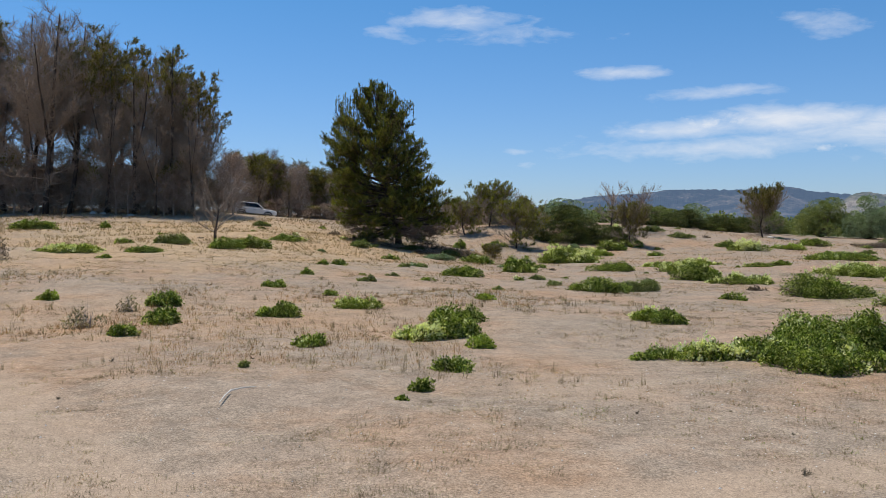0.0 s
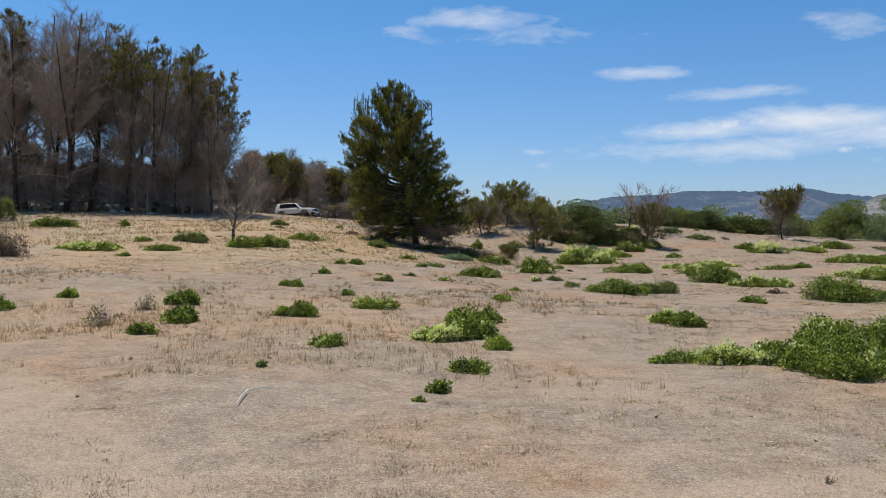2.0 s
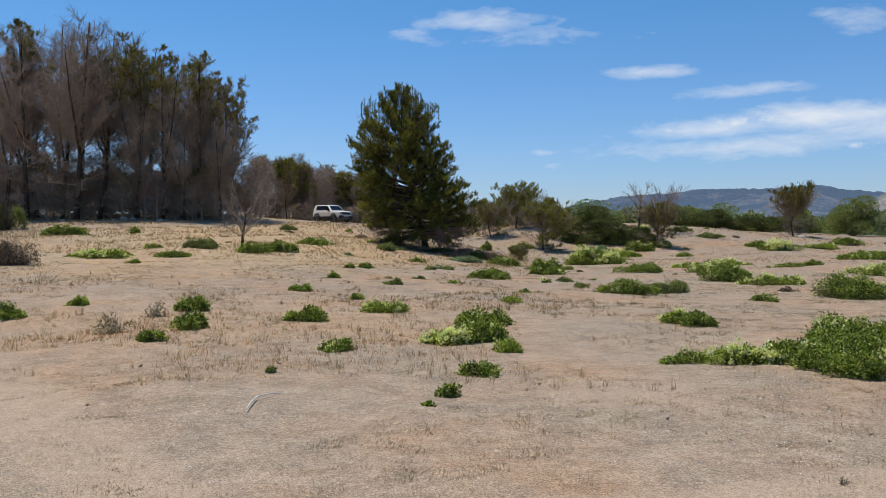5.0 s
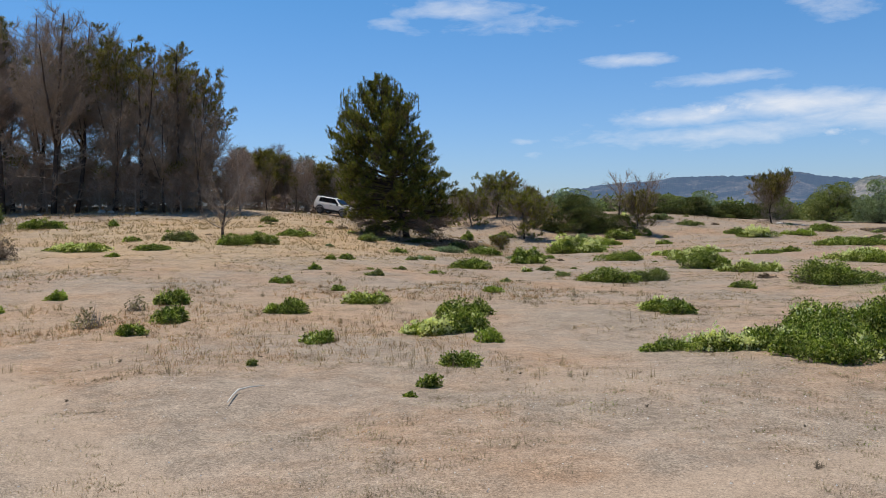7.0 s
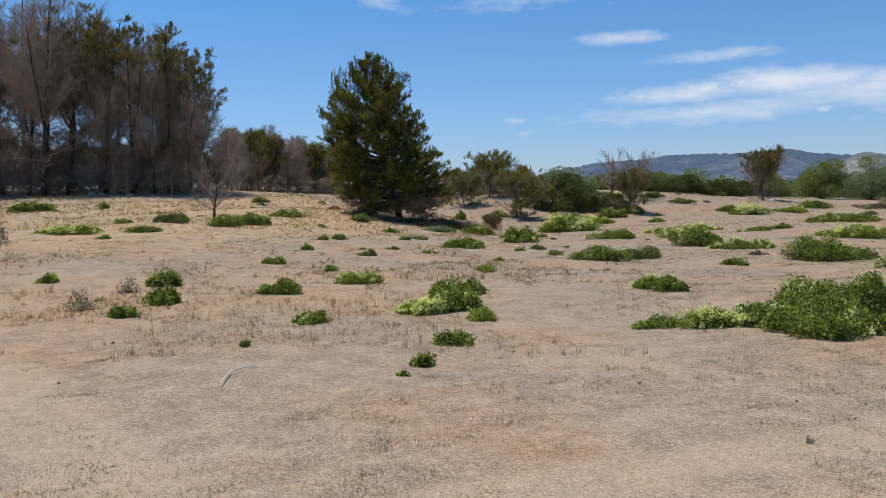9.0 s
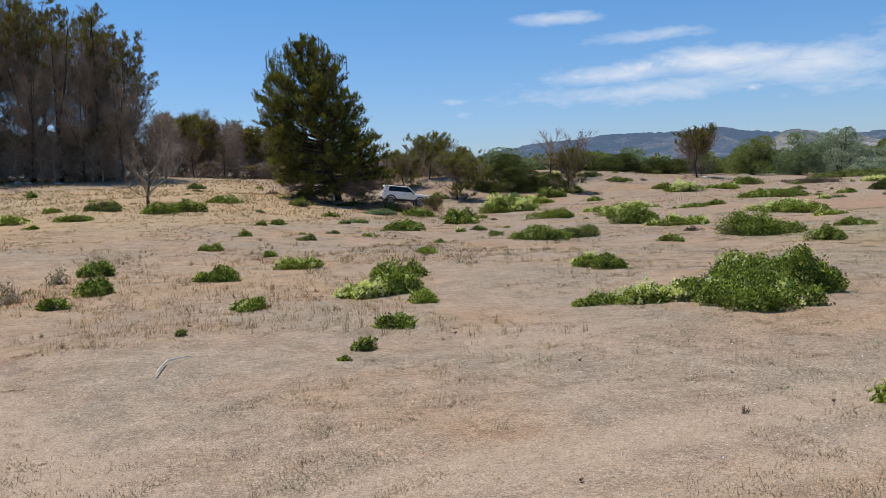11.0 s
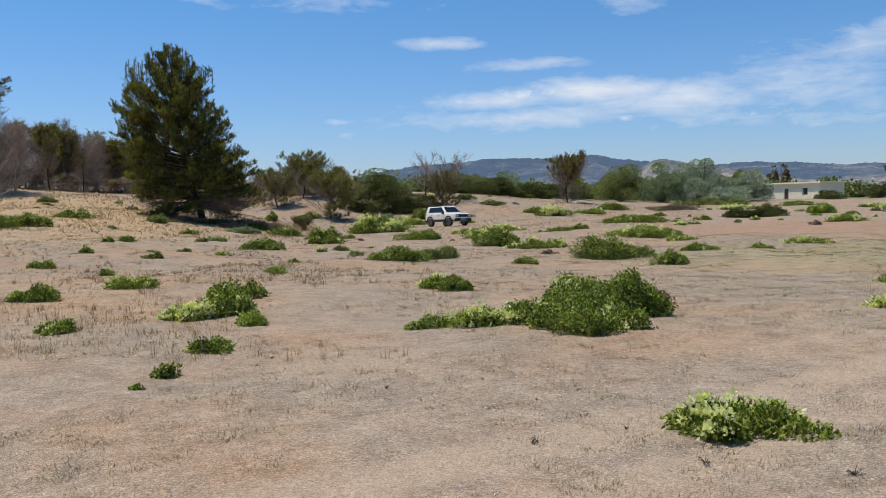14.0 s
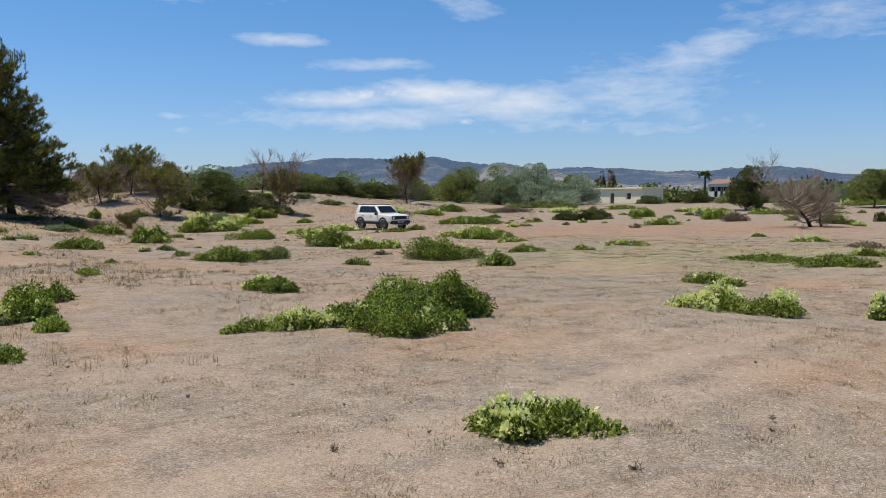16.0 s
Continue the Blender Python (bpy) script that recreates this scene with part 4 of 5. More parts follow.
# tamarisks and other bushes along the far edge of the field
g_far = np.random.default_rng(77)
FAR = [(57, 125, 7.0, 9, LEAF_OLIVE), (62, 121, 7.2, 8, LEAF_GREY), (68, 120, 8.0, 11, LEAF_SILVER), (74, 117, 6.2, 9, LEAF_SILVER),
       (72, 127, 6.0, 9, LEAF_GREY), (75.5, 120, 5.2, 7, LEAF_OLIVE), (98, 117, 3.0, 6, LEAF_DARK), (90.7, 119.5, 1.6, 6, LEAF_DARK),
       (50, 128, 5.0, 8, LEAF_OLIVE), (84, 150, 7.4, 9, LEAF_OLIVE), (66, 108, 3.0, 7, LEAF_SILVER), (121, 128, 2.2, 7, LEAF_OLIVE),
       (126, 124, 3.6, 8, LEAF_DARK), (116, 110, 3.4, 8, LEAF_OLIVE), (124, 108, 3.8, 7, LEAF_GREY), (138, 118, 4.4, 9, LEAF_OLIVE),
       (134, 108, 4.8, 8, LEAF_DARK), (104, 108, 2.6, 6, LEAF_DARK), (97, 106, 2.4, 6, LEAF_OLIVE), (150, 112, 6.4, 10, LEAF_GREY),
       (112, 150, 4.6, 10, LEAF_OLIVE), (40, 132, 4.0, 8, LEAF_GREY), (33, 128, 3.6, 8, LEAF_OLIVE)]
for i, (x, y, h, w, leaf) in enumerate(FAR):
    label = "silvery grey-green feathery bush at the field edge" if leaf is LEAF_SILVER else "dusty green bush at the far field edge"
    leafy_tree(x, y, h, w, 100 + i, leaf, label, "bush", "bush", 0.0, dense=0.7)
leafy_tree(75.5, 80.1, 6.3, 5.2, 140, LEAF_DARK, "dark green round tree behind the dead tree", "tree", "tree", 0.1, dense=1.2)
leafy_tree(93.0, 76.5, 5.6, 7.5, 141, LEAF_OLIVE, "olive tree with grey-green crown", "olive tree", "olive_tree", 0.25)
leafy_tree(97.5, 71.0, 6.0, 8.0, 142, LEAF_OLIVE, "olive tree with grey-green crown", "olive tree", "olive_tree", 0.25)
leafy_tree(101.0, 66.0, 5.6, 7.0, 143, LEAF_OLIVE, "olive tree with grey-green crown", "olive tree", "olive_tree", 0.25)
leafy_tree(88.0, 84.0, 4.6, 7.0, 144, LEAF_GREY, "grey-green bush behind the dead tree", "bush", "bush", 0.0)
bare_tree(136, 140, 10, 4.5, 150, "tall leafless grey tree beside the houses", TWIG_PALE, boughs=16, far=0.012, twigs=4.0)


def far_woods():
    """Hedges, groves and gardens on the land beyond the field."""
    g = np.random.default_rng(31)
    for name, leaf, n in (("far_olive_grove", LEAF_OLIVE, 170), ("far_dark_hedge", LEAF_DARK, 150), ("far_grey_scrub", LEAF_GREY, 120)):
        p = Pile()
        for i in range(n):
            a = radians(g.uniform(4, 62))
            r = 185 + 190 * g.random() ** 1.3
            if radians(39.6) < a < radians(43.4):
                r += 85
            c = np.array([r * math.sin(a), r * math.cos(a), 0])
            c[2] = ground_height(c[0], c[1])
            h, w = g.uniform(2.2, 5.6), g.uniform(4, 10)
            k = 260
            o = unit(g.normal(size=(k, 3)))
            lobes = g.uniform(-1, 1, (7, 3)) * (0.35 * w, 0.35 * w, 0.25 * h) + (0, 0, 0.42 * h)
            P = c + lobes[g.integers(0, 7, k)] + o * (0.24 * w, 0.24 * w, 0.30 * h)
            P[:, 2] = np.maximum(P[:, 2], c[2] + 0.1)
            leaves(p, P, o + g.normal(size=P.shape) * 0.6, 0.75, 0.26)
        ob = new(name, p.mesh(name, leaf))
        tagged(ob, "distant hedges and groves beyond the field", "far trees", kind="stuff")


far_woods()

# ---- houses at the edge of the field ----
CREAM = plain_material("cream_plaster", (0.95, 0.83, 0.60), 0.9, vary=0.12, scale=1.2)
WHITE = plain_material("white_plaster", (0.80, 0.78, 0.74), 0.9, vary=0.12, scale=1.2)
DARKPANE = plain_material("dark_window_glass", (0.03, 0.035, 0.04), 0.15, vary=0.3)
TERRACOTTA = plain_material("terracotta_tile", (0.34, 0.19, 0.13), 0.85, vary=0.35, scale=3.0)
SHUTTER = plain_material("brown_shutter", (0.16, 0.09, 0.05), 0.7)


def wall_with_openings(w, h, th, holes):
    """A wall in the xz plane, w wide and h high, with openings (x0, x1, z0, z1) right through it."""
    xs = sorted({0, w, *[v for o in holes for v in o[:2]]})
    zs = sorted({0, h, *[v for o in holes for v in o[2:]]})
    bm = bmesh.new()
    for x0, x1 in zip(xs, xs[1:]):
        for z0, z1 in zip(zs, zs[1:]):
            mx, mz = (x0 + x1) / 2, (z0 + z1) / 2
            if any(o[0] < mx < o[1] and o[2] < mz < o[3] for o in holes):
                continue
            bmesh.ops.create_cube(bm, size=1, matrix=Matrix.Translation((mx - w / 2, 0, mz)) @ Matrix.Diagonal((x1 - x0, th, z1 - z0, 1)))
    bmesh.ops.remove_doubles(bm, verts=bm.verts[:], dist=0.001)
    inner = [f for f in bm.faces if all(len(e.link_faces) > 2 for e in f.edges)]
    bmesh.ops.delete(bm, geom=inner, context="FACES_ONLY")
    return bm


def flat_house():
    x, y = 98.4, 139.9
    base = root("house", x, y, 1.05, "single-storey cream house with flat roof behind bushes", "house", turn=-74)
    holes = [(4.2, 5.3, 0.9, 2.1), (9.0, 10.0, 0.0, 2.1), (13.0, 14.1, 0.9, 2.1)]
    front = part("wall_front", wall_with_openings(16.6, 2.9, 0.3, holes), CREAM, base)
    front.location = (0, -3.2, 0)
    back = part("wall_back", box(16.6, 0.3, 2.9, (0, 3.2, 1.45)), CREAM, base)
    for s in (-1, 1):
        part("wall_side", box(0.3, 6.1, 2.9, (s * 8.15, 0, 1.45)), CREAM, base)
    part("roof", box(17.4, 7.3, 0.28, (0, -0.1, 3.04), 0.03), CREAM, base, "pale flat roof slab with overhang")
    part("floor", box(16.2, 6.0, 0.1, (0, 0, 0.05)), CREAM, base)
    for x0, x1, z0, z1 in holes:
        win = part("window" if z0 else "door", box(x1 - x0, 0.06, z1 - z0, ((x0 + x1) / 2 - 8.3, -3.1, (z0 + z1) / 2)), DARKPANE if z0 else SHUTTER, base)
        for s in (-1, 1):
            part("frame", box(0.08, 0.1, z1 - z0, ((x0 + x1) / 2 - 8.3 + s * ((x1 - x0) / 2 - 0.04), -3.14, (z0 + z1) / 2)), WHITE, win)
    for px in (-9.9, -11.3):
        part("porch_post", box(0.25, 0.25, 2.2, (px, -3.0, 1.1)), CREAM, base)
    part("porch_roof", box(3.0, 3.2, 0.18, (-9.95, -2.0, 2.3), 0.02), CREAM, base)


def villa():
    base = root("house", 167.4, 187.5, 0.0, "white two-storey house with terracotta tiled roof", "house", turn=-68)
    holes = [(0.9, 1.9, 1.0, 2.4), (4.6, 5.6, 1.0, 2.4), (0.9, 1.9, 4.0, 5.3), (2.9, 3.7, 4.0, 5.3), (4.6, 5.6, 4.0, 5.3)]
    front = part("wall_front", wall_with_openings(6.6, 6.2, 0.3, holes), WHITE, base)
    front.location = (0, -2.8, 0)
    part("wall_back", box(6.6, 0.3, 6.2, (0, 2.8, 3.1)), WHITE, base)
    for s in (-1, 1):
        part("wall_side", box(0.3, 5.3, 6.2, (s * 3.15, 0, 3.1)), WHITE, base)
    for x0, x1, z0, z1 in holes:
        win = part("window", box(x1 - x0, 0.06, z1 - z0, ((x0 + x1) / 2 - 3.3, -2.7, (z0 + z1) / 2)), DARKPANE, base)
        part("shutter", box(0.4, 0.05, z1 - z0, (x0 - 3.3 - 0.2, -2.98, (z0 + z1) / 2)), SHUTTER, win)
        part("shutter", box(0.4, 0.05, z1 - z0, (x1 - 3.3 + 0.2, -2.98, (z0 + z1) / 2)), SHUTTER, win)
    bm = bmesh.new()
    v = [bm.verts.new(c) for c in ((-3.8, -3.4, 6.15), (3.8, -3.4, 6.15), (3.8, 3.4, 6.15), (-3.8, 3.4, 6.15), (-2.6, 0, 7.5), (2.6, 0, 7.5))]
    for f in ((0, 1, 5, 4), (1, 2, 5), (2, 3, 4, 5), (3, 0, 4), (3, 2, 1, 0)):
        bm.faces.new([v[i] for i in f])
    roof = part("roof", bm, TERRACOTTA, base, "terracotta tiled hipped roof")
    part("chimney", box(0.5, 0.5, 1.2, (1.2, 0.5, 7.5), 0.02), WHITE, roof)


def palm():
    base = root("palm_tree", 150.5, 175.7, ground_height(150.5, 175.7) - 0.1, "tall palm with slender trunk and dark fronds", "palm tree")
    t = Pile()
    tube(t, [(0, 0, 0), (0.1, 0, 3), (0.15, 0, 6), (0.1, 0, 7.4)], [0.3, 0.24, 0.22, 0.26], 7)
    piece("trunk", t, BARK, base, smooth=True)
    g = np.random.default_rng(3)
    for i in range(22):
        f = Pile()
        a, up = i * 2.4, g.uniform(-0.5, 1.0)
        path = limb_path((0.1, 0, 7.4), (math.cos(a), math.sin(a), up + 0.3), 2.0, -0.22, g, 6)
        tube(f, path, np.linspace(0.05, 0.02, 7), 3)
        s = g.uniform(0.1, 1, 60)
        P = np.stack([np.interp(s, np.linspace(0, 1, 7), path[:, k]) for k in range(3)], 1)
        leaves(f, P, unit(path[-1] - path[0]) * 0.5 + g.normal(size=P.shape) * 0.7, 0.55, 0.05)
        piece("frond", f, LEAF_DARK, base)


flat_house()
villa()
palm()
for x, y, h in ((129.3, 191.7, 9.6), (132.6, 192.2, 10.2), (126.4, 190.0, 8.2)):
    leafy_tree(x, y, h, 2.6, int(x), leaf_material("rusty_cypress_leaf", (0.10, 0.055, 0.03), (0.18, 0.10, 0.055), (0.26, 0.16, 0.09)), "reddish-brown drying cypress behind the house", "cypress", "cypress_tree", 0.02, size=0.5)


def mast(x, y, z, h):
    base = root("radio_mast", x, y, z, "slender steel radio mast on the far summit", "radio mast")
    steel = plain_material("galvanised_steel", (0.35, 0.35, 0.36), 0.5, 0.6)
    for dx in (-1.1, 1.1):
        for dy in (-1.1, 1.1):
            t = Pile()
            tube(t, [(dx, dy, -8), (dx * 0.3, dy * 0.3, h)], [0.5, 0.35], 4)
            piece("leg", t, steel, base)
    for i in range(6):
        zz = h * (i + 0.5) / 6
        w = 2.2 - 1.5 * zz / h
        part("brace", box(w, w, 0.4, (0, 0, zz)), steel, base)


MAST_R = 3030
for a in (21.42, 21.62):
    mast(MAST_R * math.sin(radians(a)), MAST_R * math.cos(radians(a)), 148, 24)


# ---- the car ----
PAINT = plain_material("white_car_paint", (0.92, 0.86, 0.75), 0.32, vary=0.10, scale=2.0, Coat_Weight=0.3, Coat_Roughness=0.08)
PLASTIC = plain_material("black_plastic", (0.022, 0.022, 0.023), 0.6, vary=0.3)
GLASS = plain_material("tinted_car_glass", (0.010, 0.011, 0.012), 0.10, vary=0.2, Specular_IOR_Level=0.45)
RUBBER = plain_material("dusty_tyre_rubber", (0.045, 0.041, 0.037), 0.85, vary=0.4, scale=20)
ALLOY = plain_material("grey_alloy", (0.30, 0.30, 0.31), 0.35, 0.9)
LAMP_GLASS = plain_material("clear_headlight_glass", (0.75, 0.77, 0.8), 0.1, 0.3)
RED_GLASS = plain_material("red_lamp_glass", (0.35, 0.015, 0.012), 0.15)
PLATE = plain_material("white_number_plate", (0.75, 0.75, 0.73), 0.4)


def loft(stations):
    """A closed skin through rounded sections: x, half width, lower and upper edge."""
    bm = bmesh.new()
    rings = []
    for x, w, zb, zt in stations:
        h = zt - zb
        half = [(0.0, zb), (w * 0.80, zb), (w * 0.96, zb + 0.06), (w, zb + 0.22 * h), (w, zb + 0.62 * h), (w * 0.985, zb + 0.86 * h), (w * 0.93, zt - 0.02), (w * 0.60, zt + 0.012), (0.0, zt + 0.02)]
        pts = half + [(-y, z) for y, z in half[-2:0:-1]]
        rings.append([bm.verts.new((x, y, z)) for y, z in pts])
    n = len(rings[0])
    for a, b in zip(rings, rings[1:]):
        for j in range(n):
            bm.faces.new((a[j], a[(j + 1) % n], b[(j + 1) % n], b[j]))
    bm.faces.new(rings[0][::-1])
    bm.faces.new(rings[-1])
    bmesh.ops.recalc_face_normals(bm, faces=bm.faces[:])
    return bm


def slab(corners, thick):
    """A pane of some thickness over four or more corners, to its outward side."""
    bm = bmesh.new()
    c = [Vector(p) for p in corners]
    nrm = (c[1] - c[0]).cross(c[2] - c[1]).normalized()
    a = [bm.verts.new(p) for p in c]
    b = [bm.verts.new(p + nrm * thick) for p in c]
    n = len(c)
    bm.faces.new(a[::-1])
    bm.faces.new(b)
    for i in range(n):
        bm.faces.new((a[i], a[(i + 1) % n], b[(i + 1) % n], b[i]))
    return bm


def ring_plate(r0, r1, th, a0, a1, n=18):
    bm = bmesh.new()
    rows = []
    for i in range(n + 1):
        a = radians(a0 + (a1 - a0) * i / n)
        c, s = math.cos(a), math.sin(a)
        rows.append([bm.verts.new((r * c, y, r * s)) for r, y in ((r0, 0), (r1, 0), (r1, th), (r0, th))])
    for p, q in zip(rows, rows[1:]):
        for j in range(4):
            bm.faces.new((p[j], p[(j + 1) % 4], q[(j + 1) % 4], q[j]))
    bm.faces.new(rows[0][::-1])
    bm.faces.new(rows[-1])
    bmesh.ops.recalc_face_normals(bm, faces=bm.faces[:])
    return bm


def lathe(profile, n=28):
    """A body turned about the y axis: (radius, y) pairs."""
    bm = bmesh.new()
    rows = []
    for i in range(n):
        a = 2 * math.pi * i / n
        rows.append([bm.verts.new((r * math.cos(a), y, r * math.sin(a))) for r, y in profile])
    for i in range(n):
        p, q = rows[i], rows[(i + 1) % n]
        for j in range(len(profile) - 1):
            bm.faces.new((p[j], p[j + 1], q[j + 1], q[j]))
    bmesh.ops.recalc_face_normals(bm, faces=bm.faces[:])
    return bm


WHEEL_R = 0.375
WHEELS = [(1.27, 0.79), (1.27, -0.79), (-1.30, 0.79), (-1.30, -0.79)]


def build_car():
    car = root("car", 0, 0, 0, "white compact off-road car with black cladding, dusty", "car")
    body = part("body", loft([(-2.10, 0.76, 0.54, 0.98), (-2.05, 0.84, 0.48, 1.08), (-1.75, 0.885, 0.50, 1.17), (-1.2, 0.90, 0.50, 1.18), (0.2, 0.90, 0.50, 1.17),
                              (0.75, 0.90, 0.50, 1.16), (1.0, 0.895, 0.50, 1.13), (1.5, 0.885, 0.50, 1.11), (1.85, 0.87, 0.50, 1.08), (2.04, 0.83, 0.50, 1.04), (2.11, 0.77, 0.55, 0.98)]), PAINT, car)
    zb, zt = 1.16, 1.70

    def side(x, z, s, out=0.0):
        u = (z - zb) / (zt - zb)
        return (x, s * (0.855 - 0.145 * u + out), z)

    # cabin: eight corners, softened
    bm = bmesh.new()
    low = [(-2.04, -0.855, zb - 0.04), (0.86, -0.855, zb - 0.04), (0.86, 0.855, zb - 0.04), (-2.04, 0.855, zb - 0.04)]
    top = [(-1.86, -0.71, zt), (0.16, -0.71, zt), (0.16, 0.71, zt), (-1.86, 0.71, zt)]
    v = [bm.verts.new(c) for c in low + top]
    for f in ((3, 2, 1, 0), (4, 5, 6, 7), (0, 1, 5, 4), (1, 2, 6, 5), (2, 3, 7, 6), (3, 0, 4, 7)):
        bm.faces.new([v[i] for i in f])
    bmesh.ops.bevel(bm, geom=bm.edges[:], offset=0.09, segments=4, affect="EDGES", profile=0.6)
    part("cabin", bm, PAINT, car)
    for s in (-1, 1):
        for x0, x1, t0, t1 in ((-1.52, -1.20, -1.46, -1.20), (-1.14, -0.30, -1.14, -0.32), (-0.24, 0.60, -0.26, 0.12)):
            q = [side(x0, zb + 0.07, s, 0.004), side(x1, zb + 0.07, s, 0.004), side(t1, zt - 0.09, s, 0.004), side(t0, zt - 0.09, s, 0.004)]
            part("side_window", slab(q if s < 0 else q[::-1], 0.006), GLASS, car)
        q = [side(-1.55, zb + 0.05, s, 0.001), side(0.64, zb + 0.05, s, 0.001), side(0.13, zt - 0.07, s, 0.001), side(-1.49, zt - 0.07, s, 0.001)]
        part("window_band", slab(q if s < 0 else q[::-1], 0.003), PLASTIC, car)
        for x0 in (-0.98, -0.05):
            part("door_handle", box(0.17, 0.03, 0.03, (x0 - 0.05, s * 0.915, 0.97), 0.008), PLASTIC, body)
        part("sill", box(1.75, 0.06, 0.17, (-0.01, s * 0.89, 0.50), 0.025), PLASTIC, car)
        part("roof_rail", box(1.9, 0.05, 0.045, (-0.78, s * 0.62, zt + 0.045), 0.015), PLASTIC, car)
        mirror = part("mirror", box(0.13, 0.20, 0.16, (0.62, s * 0.98, 1.13), 0.035), PLASTIC, car)
        for wx, arch in ((1.27, 0), (-1.30, 0)):
            a = part("wheel_arch", ring_plate(0.38, 0.495, 0.035, -12, 192), PLASTIC, car)
            a.matrix_local = pose(wx, s * 0.895 - (0.0 if s > 0 else 0.035), WHEEL_R + 0.03)
        lamp = part("headlight", lathe([(0.0, 0.0), (0.085, 0.0), (0.10, -0.02), (0.10, -0.05)], 18), LAMP_GLASS, car)
        lamp.matrix_local = pose(2.125, s * 0.60, 0.87, 0, 0, -90)
        fog = part("fog_light", lathe([(0.0, 0.0), (0.05, 0.0), (0.06, -0.03)], 14), LAMP_GLASS, car)
        fog.matrix_local = pose(2.12, s * 0.62, 0.58, 0, 0, -90)
        part("tail_light", box(0.05, 0.16, 0.24, (-2.08, s * 0.70, 0.92), 0.02), RED_GLASS, car)
    part("windscreen", slab([(0.80, -0.70, zb + 0.05), (0.80, 0.70, zb + 0.05), (0.262, 0.60, zt - 0.07), (0.262, -0.60, zt - 0.07)], 0.008), GLASS, car)
    part("rear_window", slab([(-2.015, 0.70, zb + 0.10), (-2.015, -0.70, zb + 0.10), (-1.875, -0.62, zt - 0.10), (-1.875, 0.62, zt - 0.10)], 0.008), GLASS, car)
    grille = part("grille", box(0.06, 1.50, 0.25, (2.088, 0, 0.87), 0.03), PLASTIC, car)
    for i in range(7):
        part("grille_slot", box(0.02, 0.05, 0.15, (2.122, -0.39 + 0.13 * i, 0.87), 0.006), GLASS, grille)
    bumper = part("front_bumper", box(0.20, 1.62, 0.25, (2.06, 0, 0.56), 0.06), PLASTIC, car)
    part("skid_plate", box(0.25, 0.9, 0.05, (2.02, 0, 0.42), 0.02), ALLOY, bumper)
    part("rear_bumper", box(0.20, 1.64, 0.26, (-2.06, 0, 0.57), 0.06), PLASTIC, car)
    part("bonnet_decal", box(0.85, 0.62, 0.006, (1.42, 0, 1.138), 0.0), PLASTIC, car, "matt black bonnet decal").rotation_euler = (0, radians(3.6), 0)
    for x, turn in ((2.165, 1), (-2.165, -1)):
        plate = part("number_plate", box(0.012, 0.50, 0.11, (x, 0, 0.60 if turn > 0 else 0.70)), PLATE, car)
        for i in range(6):
            part("plate_bar", box(0.004, 0.045, 0.065, (x + turn * 0.008, -0.16 + 0.064 * i, 0.60 if turn > 0 else 0.70)), PLASTIC, plate)
    wheels = []
    for wx, wy in WHEELS:
        w = new("wheel")
        w.parent = car
        w.matrix_local = pose(wx, wy, WHEEL_R)
        part("tyre", lathe([(0.235, -0.11), (0.30, -0.125), (0.345, -0.11), (0.36, -0.07), (0.36, 0.07), (0.345, 0.11), (0.30, 0.125), (0.235, 0.11), (0.235, -0.11)]), RUBBER, w, smooth=True)
        rim = part("rim", lathe([(0.0, 0.075), (0.05, 0.08), (0.06, 0.06), (0.06, -0.06), (0.0, -0.06)], 14), ALLOY, w)
        part("rim_ring", lathe([(0.20, 0.115), (0.238, 0.12), (0.238, -0.12), (0.20, -0.115), (0.20, 0.115)]), ALLOY, w)
        for i in range(5):
            for o in (-0.08, 0.08):
                bm = box(0.17, 0.16, 0.026, (0.13, 0, o * 0.35), 0.006, 1)
                sp = part("spoke", bm, ALLOY, w)
                sp.matrix_local = pose(0, 0, 0, 0, i * 72 + o * 60, 0)
        part("brake_disc", lathe([(0.0, 0.0), (0.15, 0.0), (0.15, 0.02), (0.0, 0.02)], 18), PLASTIC, w)
        wheels.append(w)
    return car, wheels


car, car_wheels = build_car()


# ---- the shrubs of the field: kind, place, width, depth, height ----
shrub("leafy", -24.82, 50.42, 2.95, 1.38, 0.84)
shrub("leafy", -21.51, 53.06, 0.91, 0.69, 0.51)
shrub("flowering", -16.43, 36.63, 2.86, 1.29, 0.47)
shrub("leafy", -15.82, 41.08, 0.91, 0.59, 0.36)
shrub("leafy", -13.53, 37.60, 1.91, 0.86, 0.37)
shrub("olive", -13.63, 41.84, 1.96, 0.99, 0.59)
shrub("leafy", -10.75, 41.15, 2.03, 1.14, 0.69)
shrub("leafy", -9.82, 42.84, 2.09, 1.28, 0.77)
shrub("leafy", -9.20, 49.34, 2.40, 1.08, 0.54)
shrub("leafy", -4.55, 36.33, 0.76, 0.49, 0.30)
shrub("leafy", -5.12, 35.48, 0.52, 0.39, 0.24)
shrub("leafy", -5.09, 31.29, 0.61, 0.46, 0.34)
shrub("leafy", -5.38, 26.42, 0.77, 0.54, 0.32)
shrub("leafy", -3.46, 25.17, 0.53, 0.34, 0.20)
shrub("flowering", -2.16, 21.28, 1.62, 0.73, 0.35)
shrub("leafy", -3.77, 19.30, 1.18, 0.70, 0.40)
shrub("leafy", -7.16, 21.63, 1.37, 0.71, 0.41)
shrub("leafy", -6.00, 17.83, 0.92, 0.69, 0.49)
shrub("leafy", -6.24, 16.04, 0.66, 0.46, 0.26)
shrub("leafy", -2.37, 15.03, 0.79, 0.51, 0.28)
